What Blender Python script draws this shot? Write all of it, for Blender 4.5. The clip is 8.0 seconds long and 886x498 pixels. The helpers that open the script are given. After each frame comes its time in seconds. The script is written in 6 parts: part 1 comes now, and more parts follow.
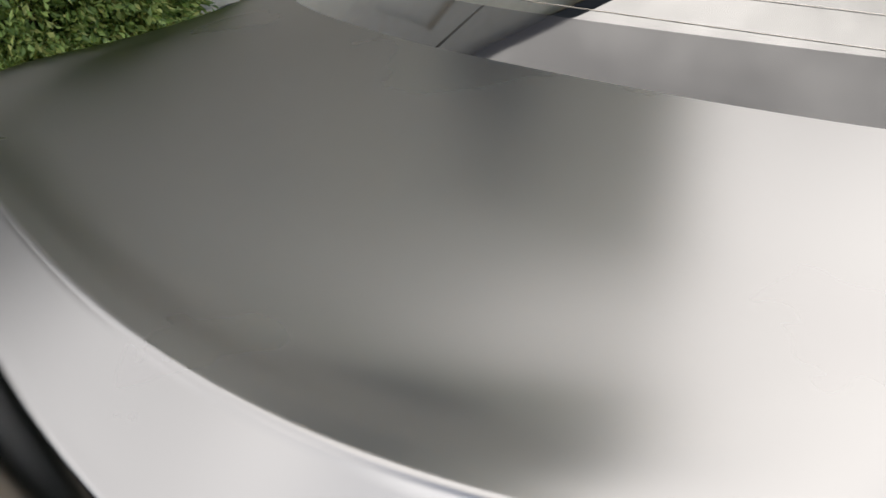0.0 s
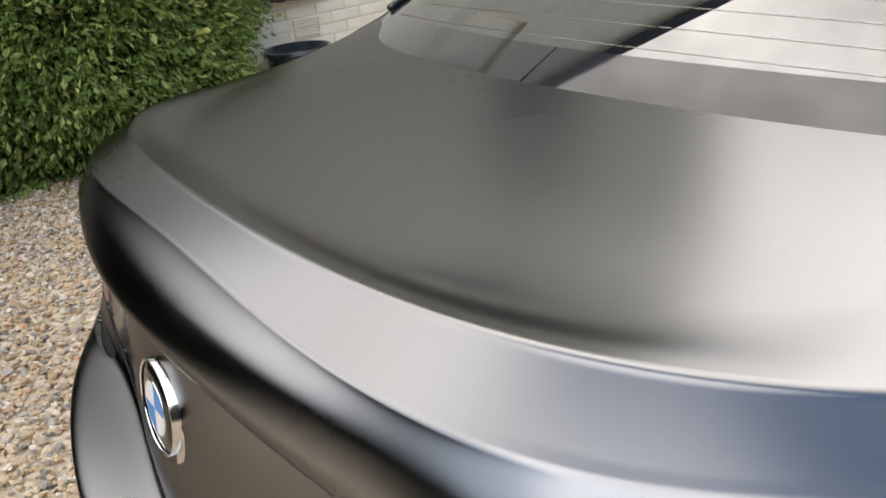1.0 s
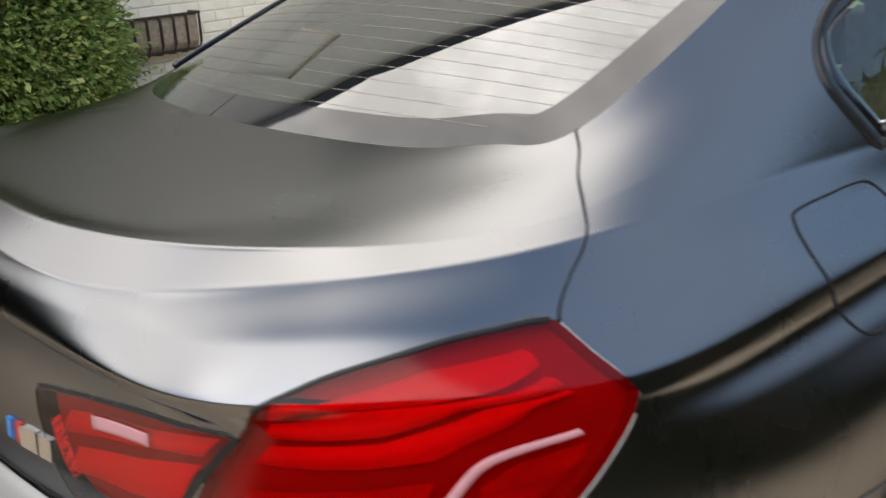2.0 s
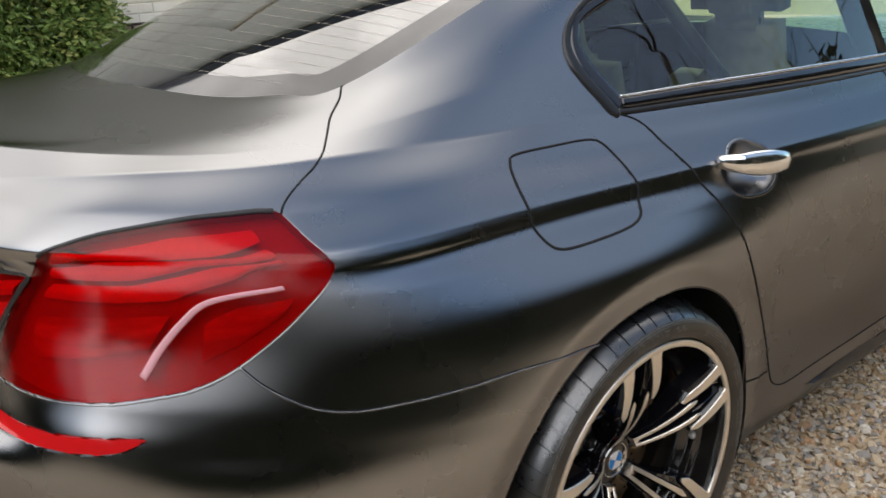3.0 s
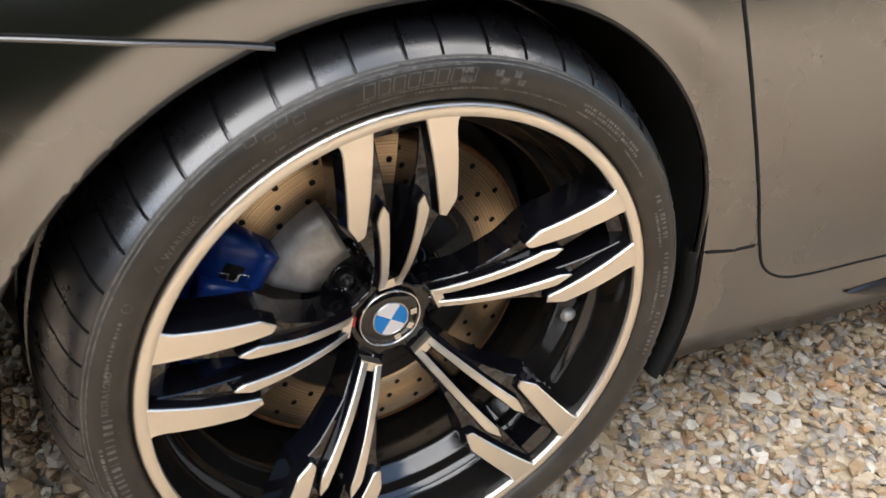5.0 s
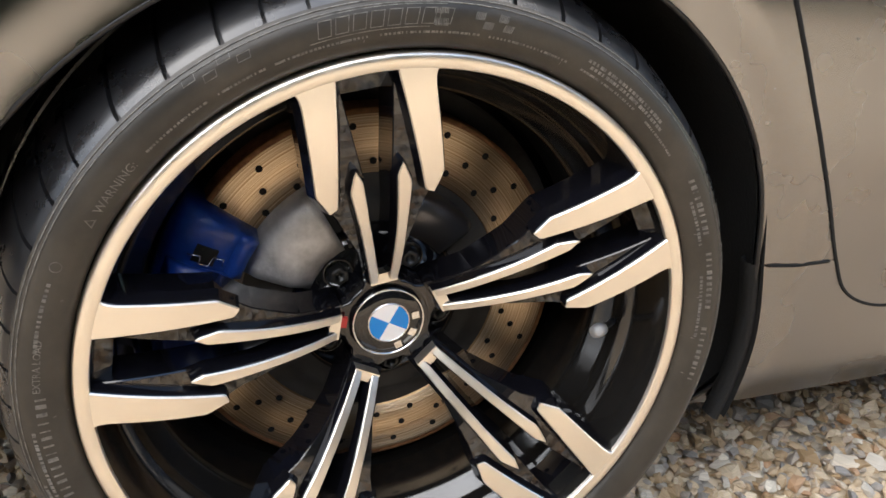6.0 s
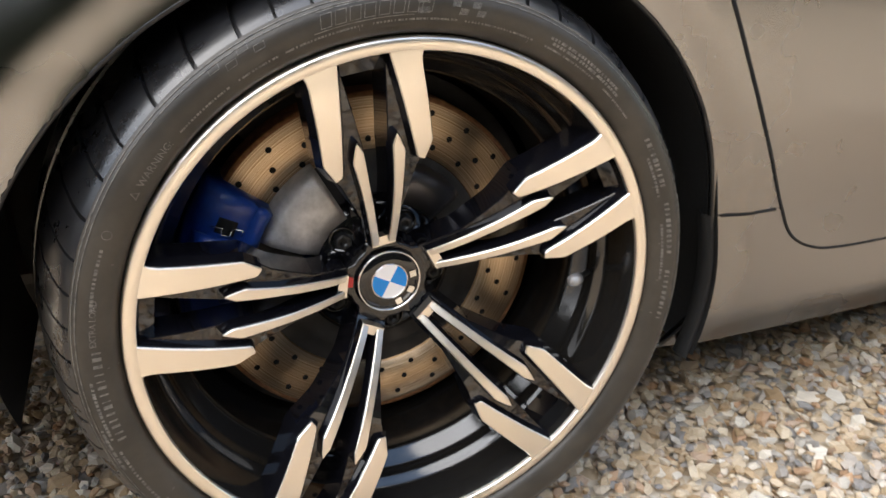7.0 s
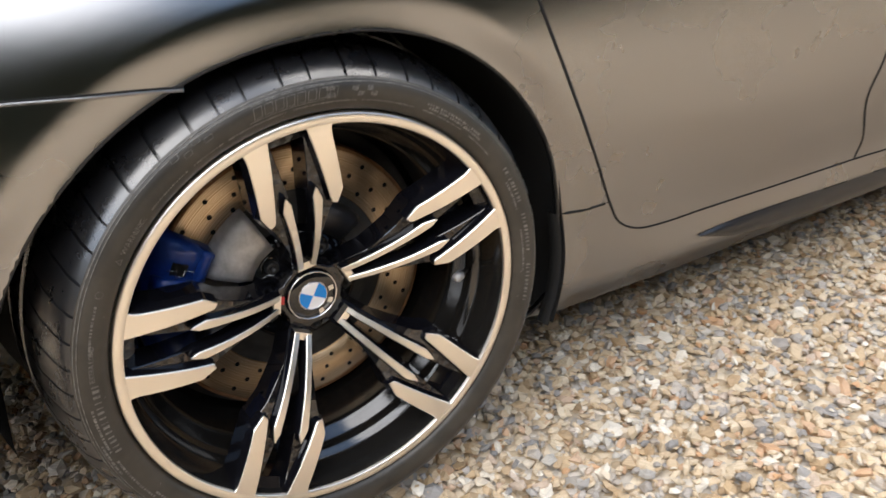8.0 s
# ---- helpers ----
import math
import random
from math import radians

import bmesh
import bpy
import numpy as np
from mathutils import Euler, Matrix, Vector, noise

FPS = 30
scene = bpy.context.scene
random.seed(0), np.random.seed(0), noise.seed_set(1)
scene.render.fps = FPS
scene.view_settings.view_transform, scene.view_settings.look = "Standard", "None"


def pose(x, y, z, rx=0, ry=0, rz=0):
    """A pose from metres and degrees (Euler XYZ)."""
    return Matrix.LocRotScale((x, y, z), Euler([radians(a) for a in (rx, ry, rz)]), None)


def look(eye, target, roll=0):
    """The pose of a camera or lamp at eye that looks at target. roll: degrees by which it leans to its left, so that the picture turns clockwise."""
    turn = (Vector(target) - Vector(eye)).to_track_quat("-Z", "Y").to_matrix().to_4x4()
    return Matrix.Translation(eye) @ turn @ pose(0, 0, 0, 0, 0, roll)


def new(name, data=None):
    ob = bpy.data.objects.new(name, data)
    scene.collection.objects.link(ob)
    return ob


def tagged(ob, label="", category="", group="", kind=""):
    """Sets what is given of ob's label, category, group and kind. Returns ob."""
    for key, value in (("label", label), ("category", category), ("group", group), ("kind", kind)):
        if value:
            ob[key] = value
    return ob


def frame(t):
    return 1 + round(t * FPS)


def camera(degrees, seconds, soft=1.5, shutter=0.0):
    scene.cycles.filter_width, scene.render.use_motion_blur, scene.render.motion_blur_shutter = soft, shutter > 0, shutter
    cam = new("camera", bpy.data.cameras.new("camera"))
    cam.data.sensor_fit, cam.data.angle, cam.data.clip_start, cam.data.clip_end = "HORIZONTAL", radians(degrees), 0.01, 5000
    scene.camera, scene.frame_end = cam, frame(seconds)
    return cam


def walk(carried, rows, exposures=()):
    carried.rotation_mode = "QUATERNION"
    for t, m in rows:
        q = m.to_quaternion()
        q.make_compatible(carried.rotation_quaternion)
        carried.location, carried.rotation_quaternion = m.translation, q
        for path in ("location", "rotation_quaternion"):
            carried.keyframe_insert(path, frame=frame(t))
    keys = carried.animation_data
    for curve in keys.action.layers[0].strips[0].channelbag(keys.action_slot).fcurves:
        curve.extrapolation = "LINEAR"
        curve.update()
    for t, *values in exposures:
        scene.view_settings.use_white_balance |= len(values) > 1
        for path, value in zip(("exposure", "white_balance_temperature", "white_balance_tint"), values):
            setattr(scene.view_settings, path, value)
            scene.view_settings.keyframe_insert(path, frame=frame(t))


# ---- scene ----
cam = camera(57.7, 8.0, shutter=0.25)
PATH = [
    (0, (0.524, -0.939, 1.204), (-0.91, 0.099, 0.273), -4.9),
    (0.5, (0.462, -0.997, 1.231), (-0.998, -0.02, 0.275), -7.4),
    (0.7, (0.482, -1.023, 1.229), (-1.0, -0.042, 0.311), -7.3),
    (1, (0.609, -1.074, 1.243), (-0.894, -0.063, 0.396), -6.3),
    (1.2, (0.71, -1.112, 1.253), (-0.782, -0.043, 0.458), -5.3),
    (1.5, (0.867, -1.153, 1.281), (-0.571, 0.012, 0.524), -5.1),
    (1.8, (1.028, -1.133, 1.293), (-0.375, 0.082, 0.549), -4.3),
    (2, (1.16, -1.097, 1.294), (-0.243, 0.117, 0.547), -4.1),
    (2.1, (1.226, -1.079, 1.292), (-0.184, 0.128, 0.547), -3.7),
    (3.3, (1.711, -1.011, 1.221), (0.253, 0.168, 0.526), -2.5),
    (3.5, (1.727, -0.919, 1.196), (0.28, 0.252, 0.464), -2.0),
    (4, (1.727, -0.611, 1.085), (0.282, 0.438, 0.182), -0.1),
    (4.5, (1.612, -0.418, 0.951), (0.169, 0.544, -0.045), 2.4),
    (5, (1.476, -0.284, 0.825), (-0.039, 0.54, -0.187), 4.9),
    (6.5, (1.511, -0.158, 0.699), (-0.25, 0.385, -0.077), 0.3),
    (7, (1.583, -0.211, 0.712), (-0.126, 0.425, -0.109), -1.2),
    (7.5, (1.66, -0.263, 0.751), (0.032, 0.494, -0.128), -2.1),
    (8, (1.718, -0.318, 0.868), (0.196, 0.594, -0.056), -2.1),
]
LIGHTNESS = [(0, 1.0), (2.2, 0.95), (3.5, 1.06), (4.0, 1.38), (4.5, 1.64), (5.2, 1.95), (6.5, 2.15), (8, 1.92)]
walk(cam, [(t, look(eye, target, roll)) for t, eye, target, roll in PATH], LIGHTNESS)



# ---- light ----
SUN_DIR = Vector((0.50, -0.48, 0.72)).normalized()   # towards the hazy sun, behind the car
CLOUD_DIR = Vector((-0.48, 0.48, 0.73)).normalized()   # middle of the lit cloud bank, ahead over the house
world = bpy.data.worlds.new("sky")
scene.world = world
world.use_nodes = True
wn = world.node_tree
wn.nodes.clear()


def wnode(kind, **inputs):
    n = wn.nodes.new(kind)
    for k, v in inputs.items():
        n.inputs[k.replace("_", " ")].default_value = v
    return n


sky = wn.nodes.new("ShaderNodeTexSky")
sky.sky_type, sky.sun_disc = "NISHITA", False
sky.sun_elevation = math.asin(SUN_DIR.z)
sky.sun_rotation = math.atan2(SUN_DIR.x, SUN_DIR.y)
sky.air_density, sky.dust_density, sky.ozone_density = 1.0, 0.1, 3.0
coord = wn.nodes.new("ShaderNodeTexCoord")
clouds = wnode("ShaderNodeTexNoise", Scale=4.0, Detail=5.0, Roughness=0.55)
wn.links.new(coord.outputs["Generated"], clouds.inputs["Vector"])
# a bank of white cloud opposite the sun thins out into blue sky
toward = wn.nodes.new("ShaderNodeVectorMath")
toward.operation = "DOT_PRODUCT"
toward.inputs[1].default_value = CLOUD_DIR
wn.links.new(coord.outputs["Generated"], toward.inputs[0])
puff = wn.nodes.new("ShaderNodeMath")
puff.operation = "MULTIPLY_ADD"
puff.inputs[1].default_value = 0.12
wn.links.new(clouds.outputs["Fac"], puff.inputs[0])
wn.links.new(toward.outputs["Value"], puff.inputs[2])
cover = wn.nodes.new("ShaderNodeMapRange")
cover.interpolation_type = "SMOOTHSTEP"
for k, v in (("From Min", 0.79), ("From Max", 0.97), ("To Min", 0.04), ("To Max", 1.0)):
    cover.inputs[k].default_value = v
wn.links.new(puff.outputs[0], cover.inputs["Value"])
# another bank stands behind the low end of the house
left_bank = wn.nodes.new("ShaderNodeVectorMath")
left_bank.operation = "DOT_PRODUCT"
left_bank.inputs[1].default_value = Vector((-0.604, -0.506, 0.616))
wn.links.new(coord.outputs["Generated"], left_bank.inputs[0])
left_cover = wn.nodes.new("ShaderNodeMapRange")
left_cover.interpolation_type = "SMOOTHSTEP"
for k, v in (("From Min", 0.64), ("From Max", 0.98), ("To Min", 0.0), ("To Max", 0.8)):
    left_cover.inputs[k].default_value = v
wn.links.new(left_bank.outputs["Value"], left_cover.inputs["Value"])
# a lower, thinner bank lies ahead
low_bank = wn.nodes.new("ShaderNodeVectorMath")
low_bank.operation = "DOT_PRODUCT"
low_bank.inputs[1].default_value = Vector((0.52, 0.62, 0.59)).normalized()
wn.links.new(coord.outputs["Generated"], low_bank.inputs[0])
low_cover = wn.nodes.new("ShaderNodeMapRange")
low_cover.interpolation_type = "SMOOTHSTEP"
for k, v in (("From Min", 0.88), ("From Max", 0.99), ("To Min", 0.0), ("To Max", 0.10)):
    low_cover.inputs[k].default_value = v
wn.links.new(low_bank.outputs["Value"], low_cover.inputs["Value"])
banks = wn.nodes.new("ShaderNodeMath")
banks.operation = "MAXIMUM"
wn.links.new(cover.outputs["Result"], banks.inputs[0])
wn.links.new(low_cover.outputs["Result"], banks.inputs[1])
all_banks = wn.nodes.new("ShaderNodeMath")
all_banks.operation = "MAXIMUM"
wn.links.new(banks.outputs[0], all_banks.inputs[0])
wn.links.new(left_cover.outputs["Result"], all_banks.inputs[1])
# bright haze low over the horizon behind the car
height = wn.nodes.new("ShaderNodeSeparateXYZ")
wn.links.new(coord.outputs["Generated"], height.inputs[0])
haze = wn.nodes.new("ShaderNodeMapRange")
haze.interpolation_type = "SMOOTHSTEP"
for k, v in (("From Min", 0.22), ("From Max", 0.62), ("To Min", 0.4), ("To Max", 0.0)):
    haze.inputs[k].default_value = v
wn.links.new(height.outputs["Z"], haze.inputs["Value"])
behind = wn.nodes.new("ShaderNodeMapRange")
behind.interpolation_type = "SMOOTHSTEP"
for k, v in (("From Min", 0.1), ("From Max", -0.5), ("To Min", 0.0), ("To Max", 1.0)):
    behind.inputs[k].default_value = v
wn.links.new(height.outputs["Y"], behind.inputs["Value"])
rear_haze = wn.nodes.new("ShaderNodeMath")
rear_haze.operation = "MULTIPLY"
wn.links.new(haze.outputs["Result"], rear_haze.inputs[0])
wn.links.new(behind.outputs["Result"], rear_haze.inputs[1])
hazy = wn.nodes.new("ShaderNodeMath")
hazy.operation = "MAXIMUM"
wn.links.new(all_banks.outputs[0], hazy.inputs[0])
wn.links.new(rear_haze.outputs[0], hazy.inputs[1])
skyback = wnode("ShaderNodeBackground", Strength=0.09)
clear = wn.nodes.new("ShaderNodeVectorMath")
clear.operation = "MULTIPLY"
clear.inputs[1].default_value = (0.84, 1.0, 1.0)   # a cool, washed blue
wn.links.new(sky.outputs[0], clear.inputs[0])
wn.links.new(clear.outputs[0], skyback.inputs["Color"])
cloudback = wnode("ShaderNodeBackground", Color=(1.0, 0.95, 0.90, 1), Strength=2.3)
shade_of = wn.nodes.new("ShaderNodeMapRange")
for k, v in (("From Min", 0.36), ("From Max", 0.64), ("To Min", 1.12), ("To Max", 1.8)):
    shade_of.inputs[k].default_value = v
wn.links.new(clouds.outputs["Fac"], shade_of.inputs["Value"])
wn.links.new(shade_of.outputs["Result"], cloudback.inputs["Strength"])
mixer = wn.nodes.new("ShaderNodeMixShader")
wn.links.new(hazy.outputs[0], mixer.inputs[0])
wn.links.new(skyback.outputs[0], mixer.inputs[1])
wn.links.new(cloudback.outputs[0], mixer.inputs[2])
wout = wn.nodes.new("ShaderNodeOutputWorld")
wn.links.new(mixer.outputs[0], wout.inputs["Surface"])

sun = new("sun", bpy.data.lights.new("sun", "SUN"))
sun.data.energy, sun.data.angle, sun.data.color = 1.2, radians(72), (1.0, 0.92, 0.81)
sun.matrix_world = look(SUN_DIR * 30, (0, 0, 0))


# ---- materials ----
def material(name, color=(0.5, 0.5, 0.5), rough=0.5, metal=0.0, **more):
    m = bpy.data.materials.new(name)
    m.use_nodes = True
    b = m.node_tree.nodes["Principled BSDF"]
    b.inputs["Base Color"].default_value = (*color, 1)
    b.inputs["Roughness"].default_value = rough
    b.inputs["Metallic"].default_value = metal
    for k, v in more.items():
        b.inputs[k.replace("_", " ")].default_value = v
    return m


def node(m, kind, **inputs):
    n = m.node_tree.nodes.new(kind)
    for k, v in inputs.items():
        n.inputs[k.replace("_", " ")].default_value = v
    return n


def link(m, a, b):
    m.node_tree.links.new(a, b)


def shader(m):
    return m.node_tree.nodes["Principled BSDF"]


def ramp(m, fac, stops):
    n = m.node_tree.nodes.new("ShaderNodeValToRGB")
    while len(n.color_ramp.elements) < len(stops):
        n.color_ramp.elements.new(0.5)
    for e, (p, c) in zip(n.color_ramp.elements, stops):
        e.position, e.color = p, (*c, 1)
    link(m, fac, n.inputs[0])
    return n


def grain(m, scale, low, high, detail=5.0, stretch=None, socket="Base Color", rough=0.6):
    """Two-tone noise on an input."""
    co = m.node_tree.nodes.new("ShaderNodeTexCoord")
    n = node(m, "ShaderNodeTexNoise", Scale=scale, Detail=detail, Roughness=rough)
    if stretch:
        mp = m.node_tree.nodes.new("ShaderNodeMapping")
        mp.inputs["Scale"].default_value = stretch
        link(m, co.outputs["Object"], mp.inputs["Vector"])
        link(m, mp.outputs[0], n.inputs["Vector"])
    else:
        link(m, co.outputs["Object"], n.inputs["Vector"])
    if socket == "Base Color":
        r = ramp(m, n.outputs["Fac"], ((0.3, low), (0.7, high)))
        link(m, r.outputs[0], shader(m).inputs[socket])
    else:
        r = m.node_tree.nodes.new("ShaderNodeMapRange")
        for k, v in (("From Min", 0.3), ("From Max", 0.7), ("To Min", low), ("To Max", high)):
            r.inputs[k].default_value = v
        link(m, n.outputs["Fac"], r.inputs["Value"])
        link(m, r.outputs[0], shader(m).inputs[socket])
    return n


def relief(m, scale, strength, distance=0.002, detail=4.0):
    co = m.node_tree.nodes.new("ShaderNodeTexCoord")
    n = node(m, "ShaderNodeTexNoise", Scale=scale, Detail=detail)
    link(m, co.outputs["Object"], n.inputs["Vector"])
    b = node(m, "ShaderNodeBump", Strength=strength, Distance=distance)
    link(m, n.outputs["Fac"], b.inputs["Height"])
    link(m, b.outputs[0], shader(m).inputs["Normal"])
    return b


PAINT = bpy.data.materials.new("satin_paint")
PAINT.use_nodes = True
PAINT.node_tree.nodes.remove(shader(PAINT))
flake = PAINT.node_tree.nodes.new("ShaderNodeBsdfMetallic")
flake.distribution, flake.fresnel_type = "BECKMANN", "F82"
flake.inputs["Base Color"].default_value = (0.30, 0.30, 0.305, 1)
flake.inputs["Edge Tint"].default_value = (0.45, 0.45, 0.45, 1)
pco = PAINT.node_tree.nodes.new("ShaderNodeTexCoord")
pno = node(PAINT, "ShaderNodeTexNoise", Scale=5.0, Detail=4.0)
link(PAINT, pco.outputs["Object"], pno.inputs["Vector"])
pmr = node(PAINT, "ShaderNodeMapRange", From_Min=0.3, From_Max=0.7, To_Min=0.265, To_Max=0.295)
link(PAINT, pno.outputs["Fac"], pmr.inputs["Value"])
link(PAINT, pmr.outputs[0], flake.inputs["Roughness"])
link(PAINT, flake.outputs[0], PAINT.node_tree.nodes["Material Output"].inputs["Surface"])
BLACK_TRIM = material("black_trim", (0.012, 0.012, 0.013), 0.35)
GAP = material("panel_gap", (0.004, 0.004, 0.004), 0.9)
GLOSS_BLACK = material("gloss_black", (0.005, 0.005, 0.007), 0.06, IOR=1.7)
grain(GLOSS_BLACK, 40, 0.03, 0.06, socket="Roughness")
BARREL = material("barrel_black", (0.012, 0.011, 0.010), 0.12, IOR=1.8)
grain(BARREL, 25, 0.08, 0.2, socket="Roughness")
CHROME = material("chrome", (0.82, 0.82, 0.82), 0.12, 1.0)
grain(CHROME, 30, 0.08, 0.2, socket="Roughness")
MACHINED = material("machined_alloy", (0.95, 0.89, 0.80), 0.36, 1.0)
grain(MACHINED, 60, 0.30, 0.42, socket="Roughness")
RUBBER = material("tyre_rubber", (0.022, 0.021, 0.02), 0.4)
grain(RUBBER, 14, (0.020, 0.018, 0.015), (0.056, 0.048, 0.038), detail=8)
relief(RUBBER, 500, 0.15, 0.0006)
TREAD = material("tread_rubber", (0.006, 0.006, 0.007), 0.28, IOR=2.1)
grain(TREAD, 22, 0.22, 0.36, socket="Roughness")
relief(TREAD, 400, 0.12, 0.0006)
LETTER = material("tyre_letters", (0.06, 0.058, 0.054), 0.6)
grain(LETTER, 160, (0.05, 0.048, 0.044), (0.22, 0.21, 0.19))
DISC = material("brake_disc", (0.42, 0.36, 0.29), 0.36, 1.0)
DISC_RUST = material("disc_rust", (0.20, 0.09, 0.04), 0.75)
grain(DISC_RUST, 120, (0.12, 0.05, 0.02), (0.28, 0.14, 0.06))
HAT = material("disc_hat", (0.03, 0.03, 0.03), 0.6)
grain(HAT, 35, (0.018, 0.018, 0.018), (0.045, 0.045, 0.045))
CAST = material("cast_metal", (0.36, 0.36, 0.37), 0.5, 0.5)
grain(CAST, 45, (0.36, 0.36, 0.37), (0.66, 0.66, 0.67))
relief(CAST, 220, 0.35, 0.001)
HUB_PLATE = material("hub_plate", (0.10, 0.10, 0.11), 0.28, 0.8)
CALIPER = material("caliper_blue", (0.01, 0.045, 0.26), 0.28)
grain(CALIPER, 90, (0.008, 0.035, 0.2), (0.014, 0.06, 0.32))
BLUE = material("roundel_blue", (0.006, 0.22, 0.62), 0.2)
WHITE = material("roundel_white", (0.8, 0.8, 0.8), 0.2)
RED = material("badge_red", (0.5, 0.03, 0.03), 0.3)
NAVY = material("badge_navy", (0.03, 0.06, 0.25), 0.3)
LAMP_BODY = material("lamp_body", (0.42, 0.17, 0.17), 0.3)
LAMP_MID = material("lamp_reflector", (0.52, 0.30, 0.30), 0.5)
grain(LAMP_MID, 60, (0.34, 0.16, 0.16), (0.70, 0.45, 0.45), stretch=(0.2, 0.2, 1))
LAMP_BAR = material("lamp_bar", (0.85, 0.66, 0.66), 0.55)
LAMP_CLEAR = material("lamp_strip", (0.62, 0.30, 0.33), 0.25)
REFLECTOR = material("reflector_red", (0.55, 0.01, 0.012), 0.12)
LEATHER = material("leather", (0.42, 0.40, 0.33), 0.5)
grain(LEATHER, 30, (0.36, 0.34, 0.28), (0.46, 0.44, 0.37))
CABIN = material("cabin", (0.03, 0.03, 0.03), 0.8)
WELL = material("wheel_well", (0.008, 0.008, 0.008), 0.85)
relief(WELL, 300, 0.4)


def glass(name, tint, ior=1.75, rough=0.015):
    """Thin tinted pane: see-through, with a mirror that grows towards grazing."""
    m = bpy.data.materials.new(name)
    m.use_nodes = True
    t = m.node_tree
    t.nodes.clear()
    out = t.nodes.new("ShaderNodeOutputMaterial")
    mix = t.nodes.new("ShaderNodeMixShader")
    clear = t.nodes.new("ShaderNodeBsdfTransparent")
    clear.inputs["Color"].default_value = (*tint, 1)
    gloss = t.nodes.new("ShaderNodeBsdfGlossy")
    gloss.inputs["Roughness"].default_value = rough
    gloss.inputs["Color"].default_value = (1, 1, 1, 1)
    f = t.nodes.new("ShaderNodeFresnel")
    f.inputs["IOR"].default_value = ior
    t.links.new(f.outputs[0], mix.inputs[0])
    t.links.new(clear.outputs[0], mix.inputs[1])
    t.links.new(gloss.outputs[0], mix.inputs[2])
    t.links.new(mix.outputs[0], out.inputs["Surface"])
    return m


REAR_GLASS = glass("rear_glass", (0.10, 0.11, 0.10), 3.0)
FRIT = material("ceramic_border", (0.02, 0.02, 0.022), 0.05, 0.0, IOR=1.7)
WIRE = material("heating_wire", (0.62, 0.58, 0.52), 0.25, 1.0)
SIDE_GLASS = glass("side_glass", (0.62, 0.74, 0.55), 1.8)
LENS = glass("red_lens", (0.94, 0.012, 0.03), 1.4, 0.12)

STONE = material("gravel_stone", (0.4, 0.33, 0.25), 0.65)
geo = STONE.node_tree.nodes.new("ShaderNodeNewGeometry")
tone = ramp(STONE, geo.outputs["Random Per Island"], ((0.0, (0.38, 0.26, 0.14)), (0.14, (0.57, 0.44, 0.29)), (0.32, (0.65, 0.55, 0.40)), (0.47, (0.49, 0.35, 0.20)),
    (0.6, (0.76, 0.70, 0.59)), (0.74, (0.25, 0.24, 0.23)), (0.86, (0.50, 0.44, 0.37)), (1.0, (0.55, 0.32, 0.16))))
fine = node(STONE, "ShaderNodeTexNoise", Scale=160.0, Detail=4.0)
blend = STONE.node_tree.nodes.new("ShaderNodeMix")
blend.data_type, blend.blend_type = "RGBA", "MULTIPLY"
blend.inputs["Factor"].default_value = 0.55
link(STONE, tone.outputs[0], blend.inputs["A"])
fr = ramp(STONE, fine.outputs["Fac"], ((0.3, (0.55, 0.52, 0.5)), (0.7, (1.15, 1.12, 1.1))))
link(STONE, fr.outputs[0], blend.inputs["B"])
link(STONE, blend.outputs["Result"], shader(STONE).inputs["Base Color"])
GROUND = material("gravel_bed", (0.3, 0.24, 0.17), 0.9)
gco = GROUND.node_tree.nodes.new("ShaderNodeTexCoord")
gv = node(GROUND, "ShaderNodeTexVoronoi", Scale=55.0)
link(GROUND, gco.outputs["Object"], gv.inputs["Vector"])
gsep = GROUND.node_tree.nodes.new("ShaderNodeSeparateColor")
link(GROUND, gv.outputs["Color"], gsep.inputs[0])
gr = ramp(GROUND, gsep.outputs[0], ((0.0, (0.36, 0.26, 0.16)), (0.3, (0.56, 0.45, 0.31)), (0.6, (0.66, 0.56, 0.42)), (0.8, (0.38, 0.35, 0.31)), (1.0, (0.80, 0.72, 0.60))))
link(GROUND, gr.outputs[0], shader(GROUND).inputs["Base Color"])
gb = node(GROUND, "ShaderNodeBump", Strength=0.7, Distance=0.01)
gb.invert = True
link(GROUND, gv.outputs["Distance"], gb.inputs["Height"])
link(GROUND, gb.outputs[0], shader(GROUND).inputs["Normal"])

SOIL = material("damp_grit", (0.2, 0.15, 0.1), 0.95)
grain(SOIL, 90, (0.2, 0.15, 0.10), (0.46, 0.37, 0.27), detail=8)
relief(SOIL, 140, 0.8, 0.006)
BRICK = material("white_brick", (0.74, 0.70, 0.62), 0.75)
grain(BRICK, 6, (0.80, 0.74, 0.62), (0.90, 0.85, 0.74), detail=8)
relief(BRICK, 60, 0.5, 0.004)
MORTAR = material("mortar", (0.72, 0.68, 0.59), 0.9)
grain(MORTAR, 8, (0.66, 0.61, 0.51), (0.82, 0.77, 0.66), detail=8)
SLATE = material("roof_tiles", (0.10, 0.085, 0.07), 0.8)
grain(SLATE, 9, (0.06, 0.05, 0.045), (0.15, 0.12, 0.10))
GUTTER = material("gutter_black", (0.015, 0.015, 0.015), 0.4)
FRAME = material("white_frame", (0.75, 0.74, 0.7), 0.4)
IRON = material("trough_iron", (0.03, 0.02, 0.018), 0.6)
LINER = material("trough_liner", (0.34, 0.28, 0.22), 0.95)
grain(LINER, 40, (0.26, 0.21, 0.16), (0.42, 0.36, 0.29))
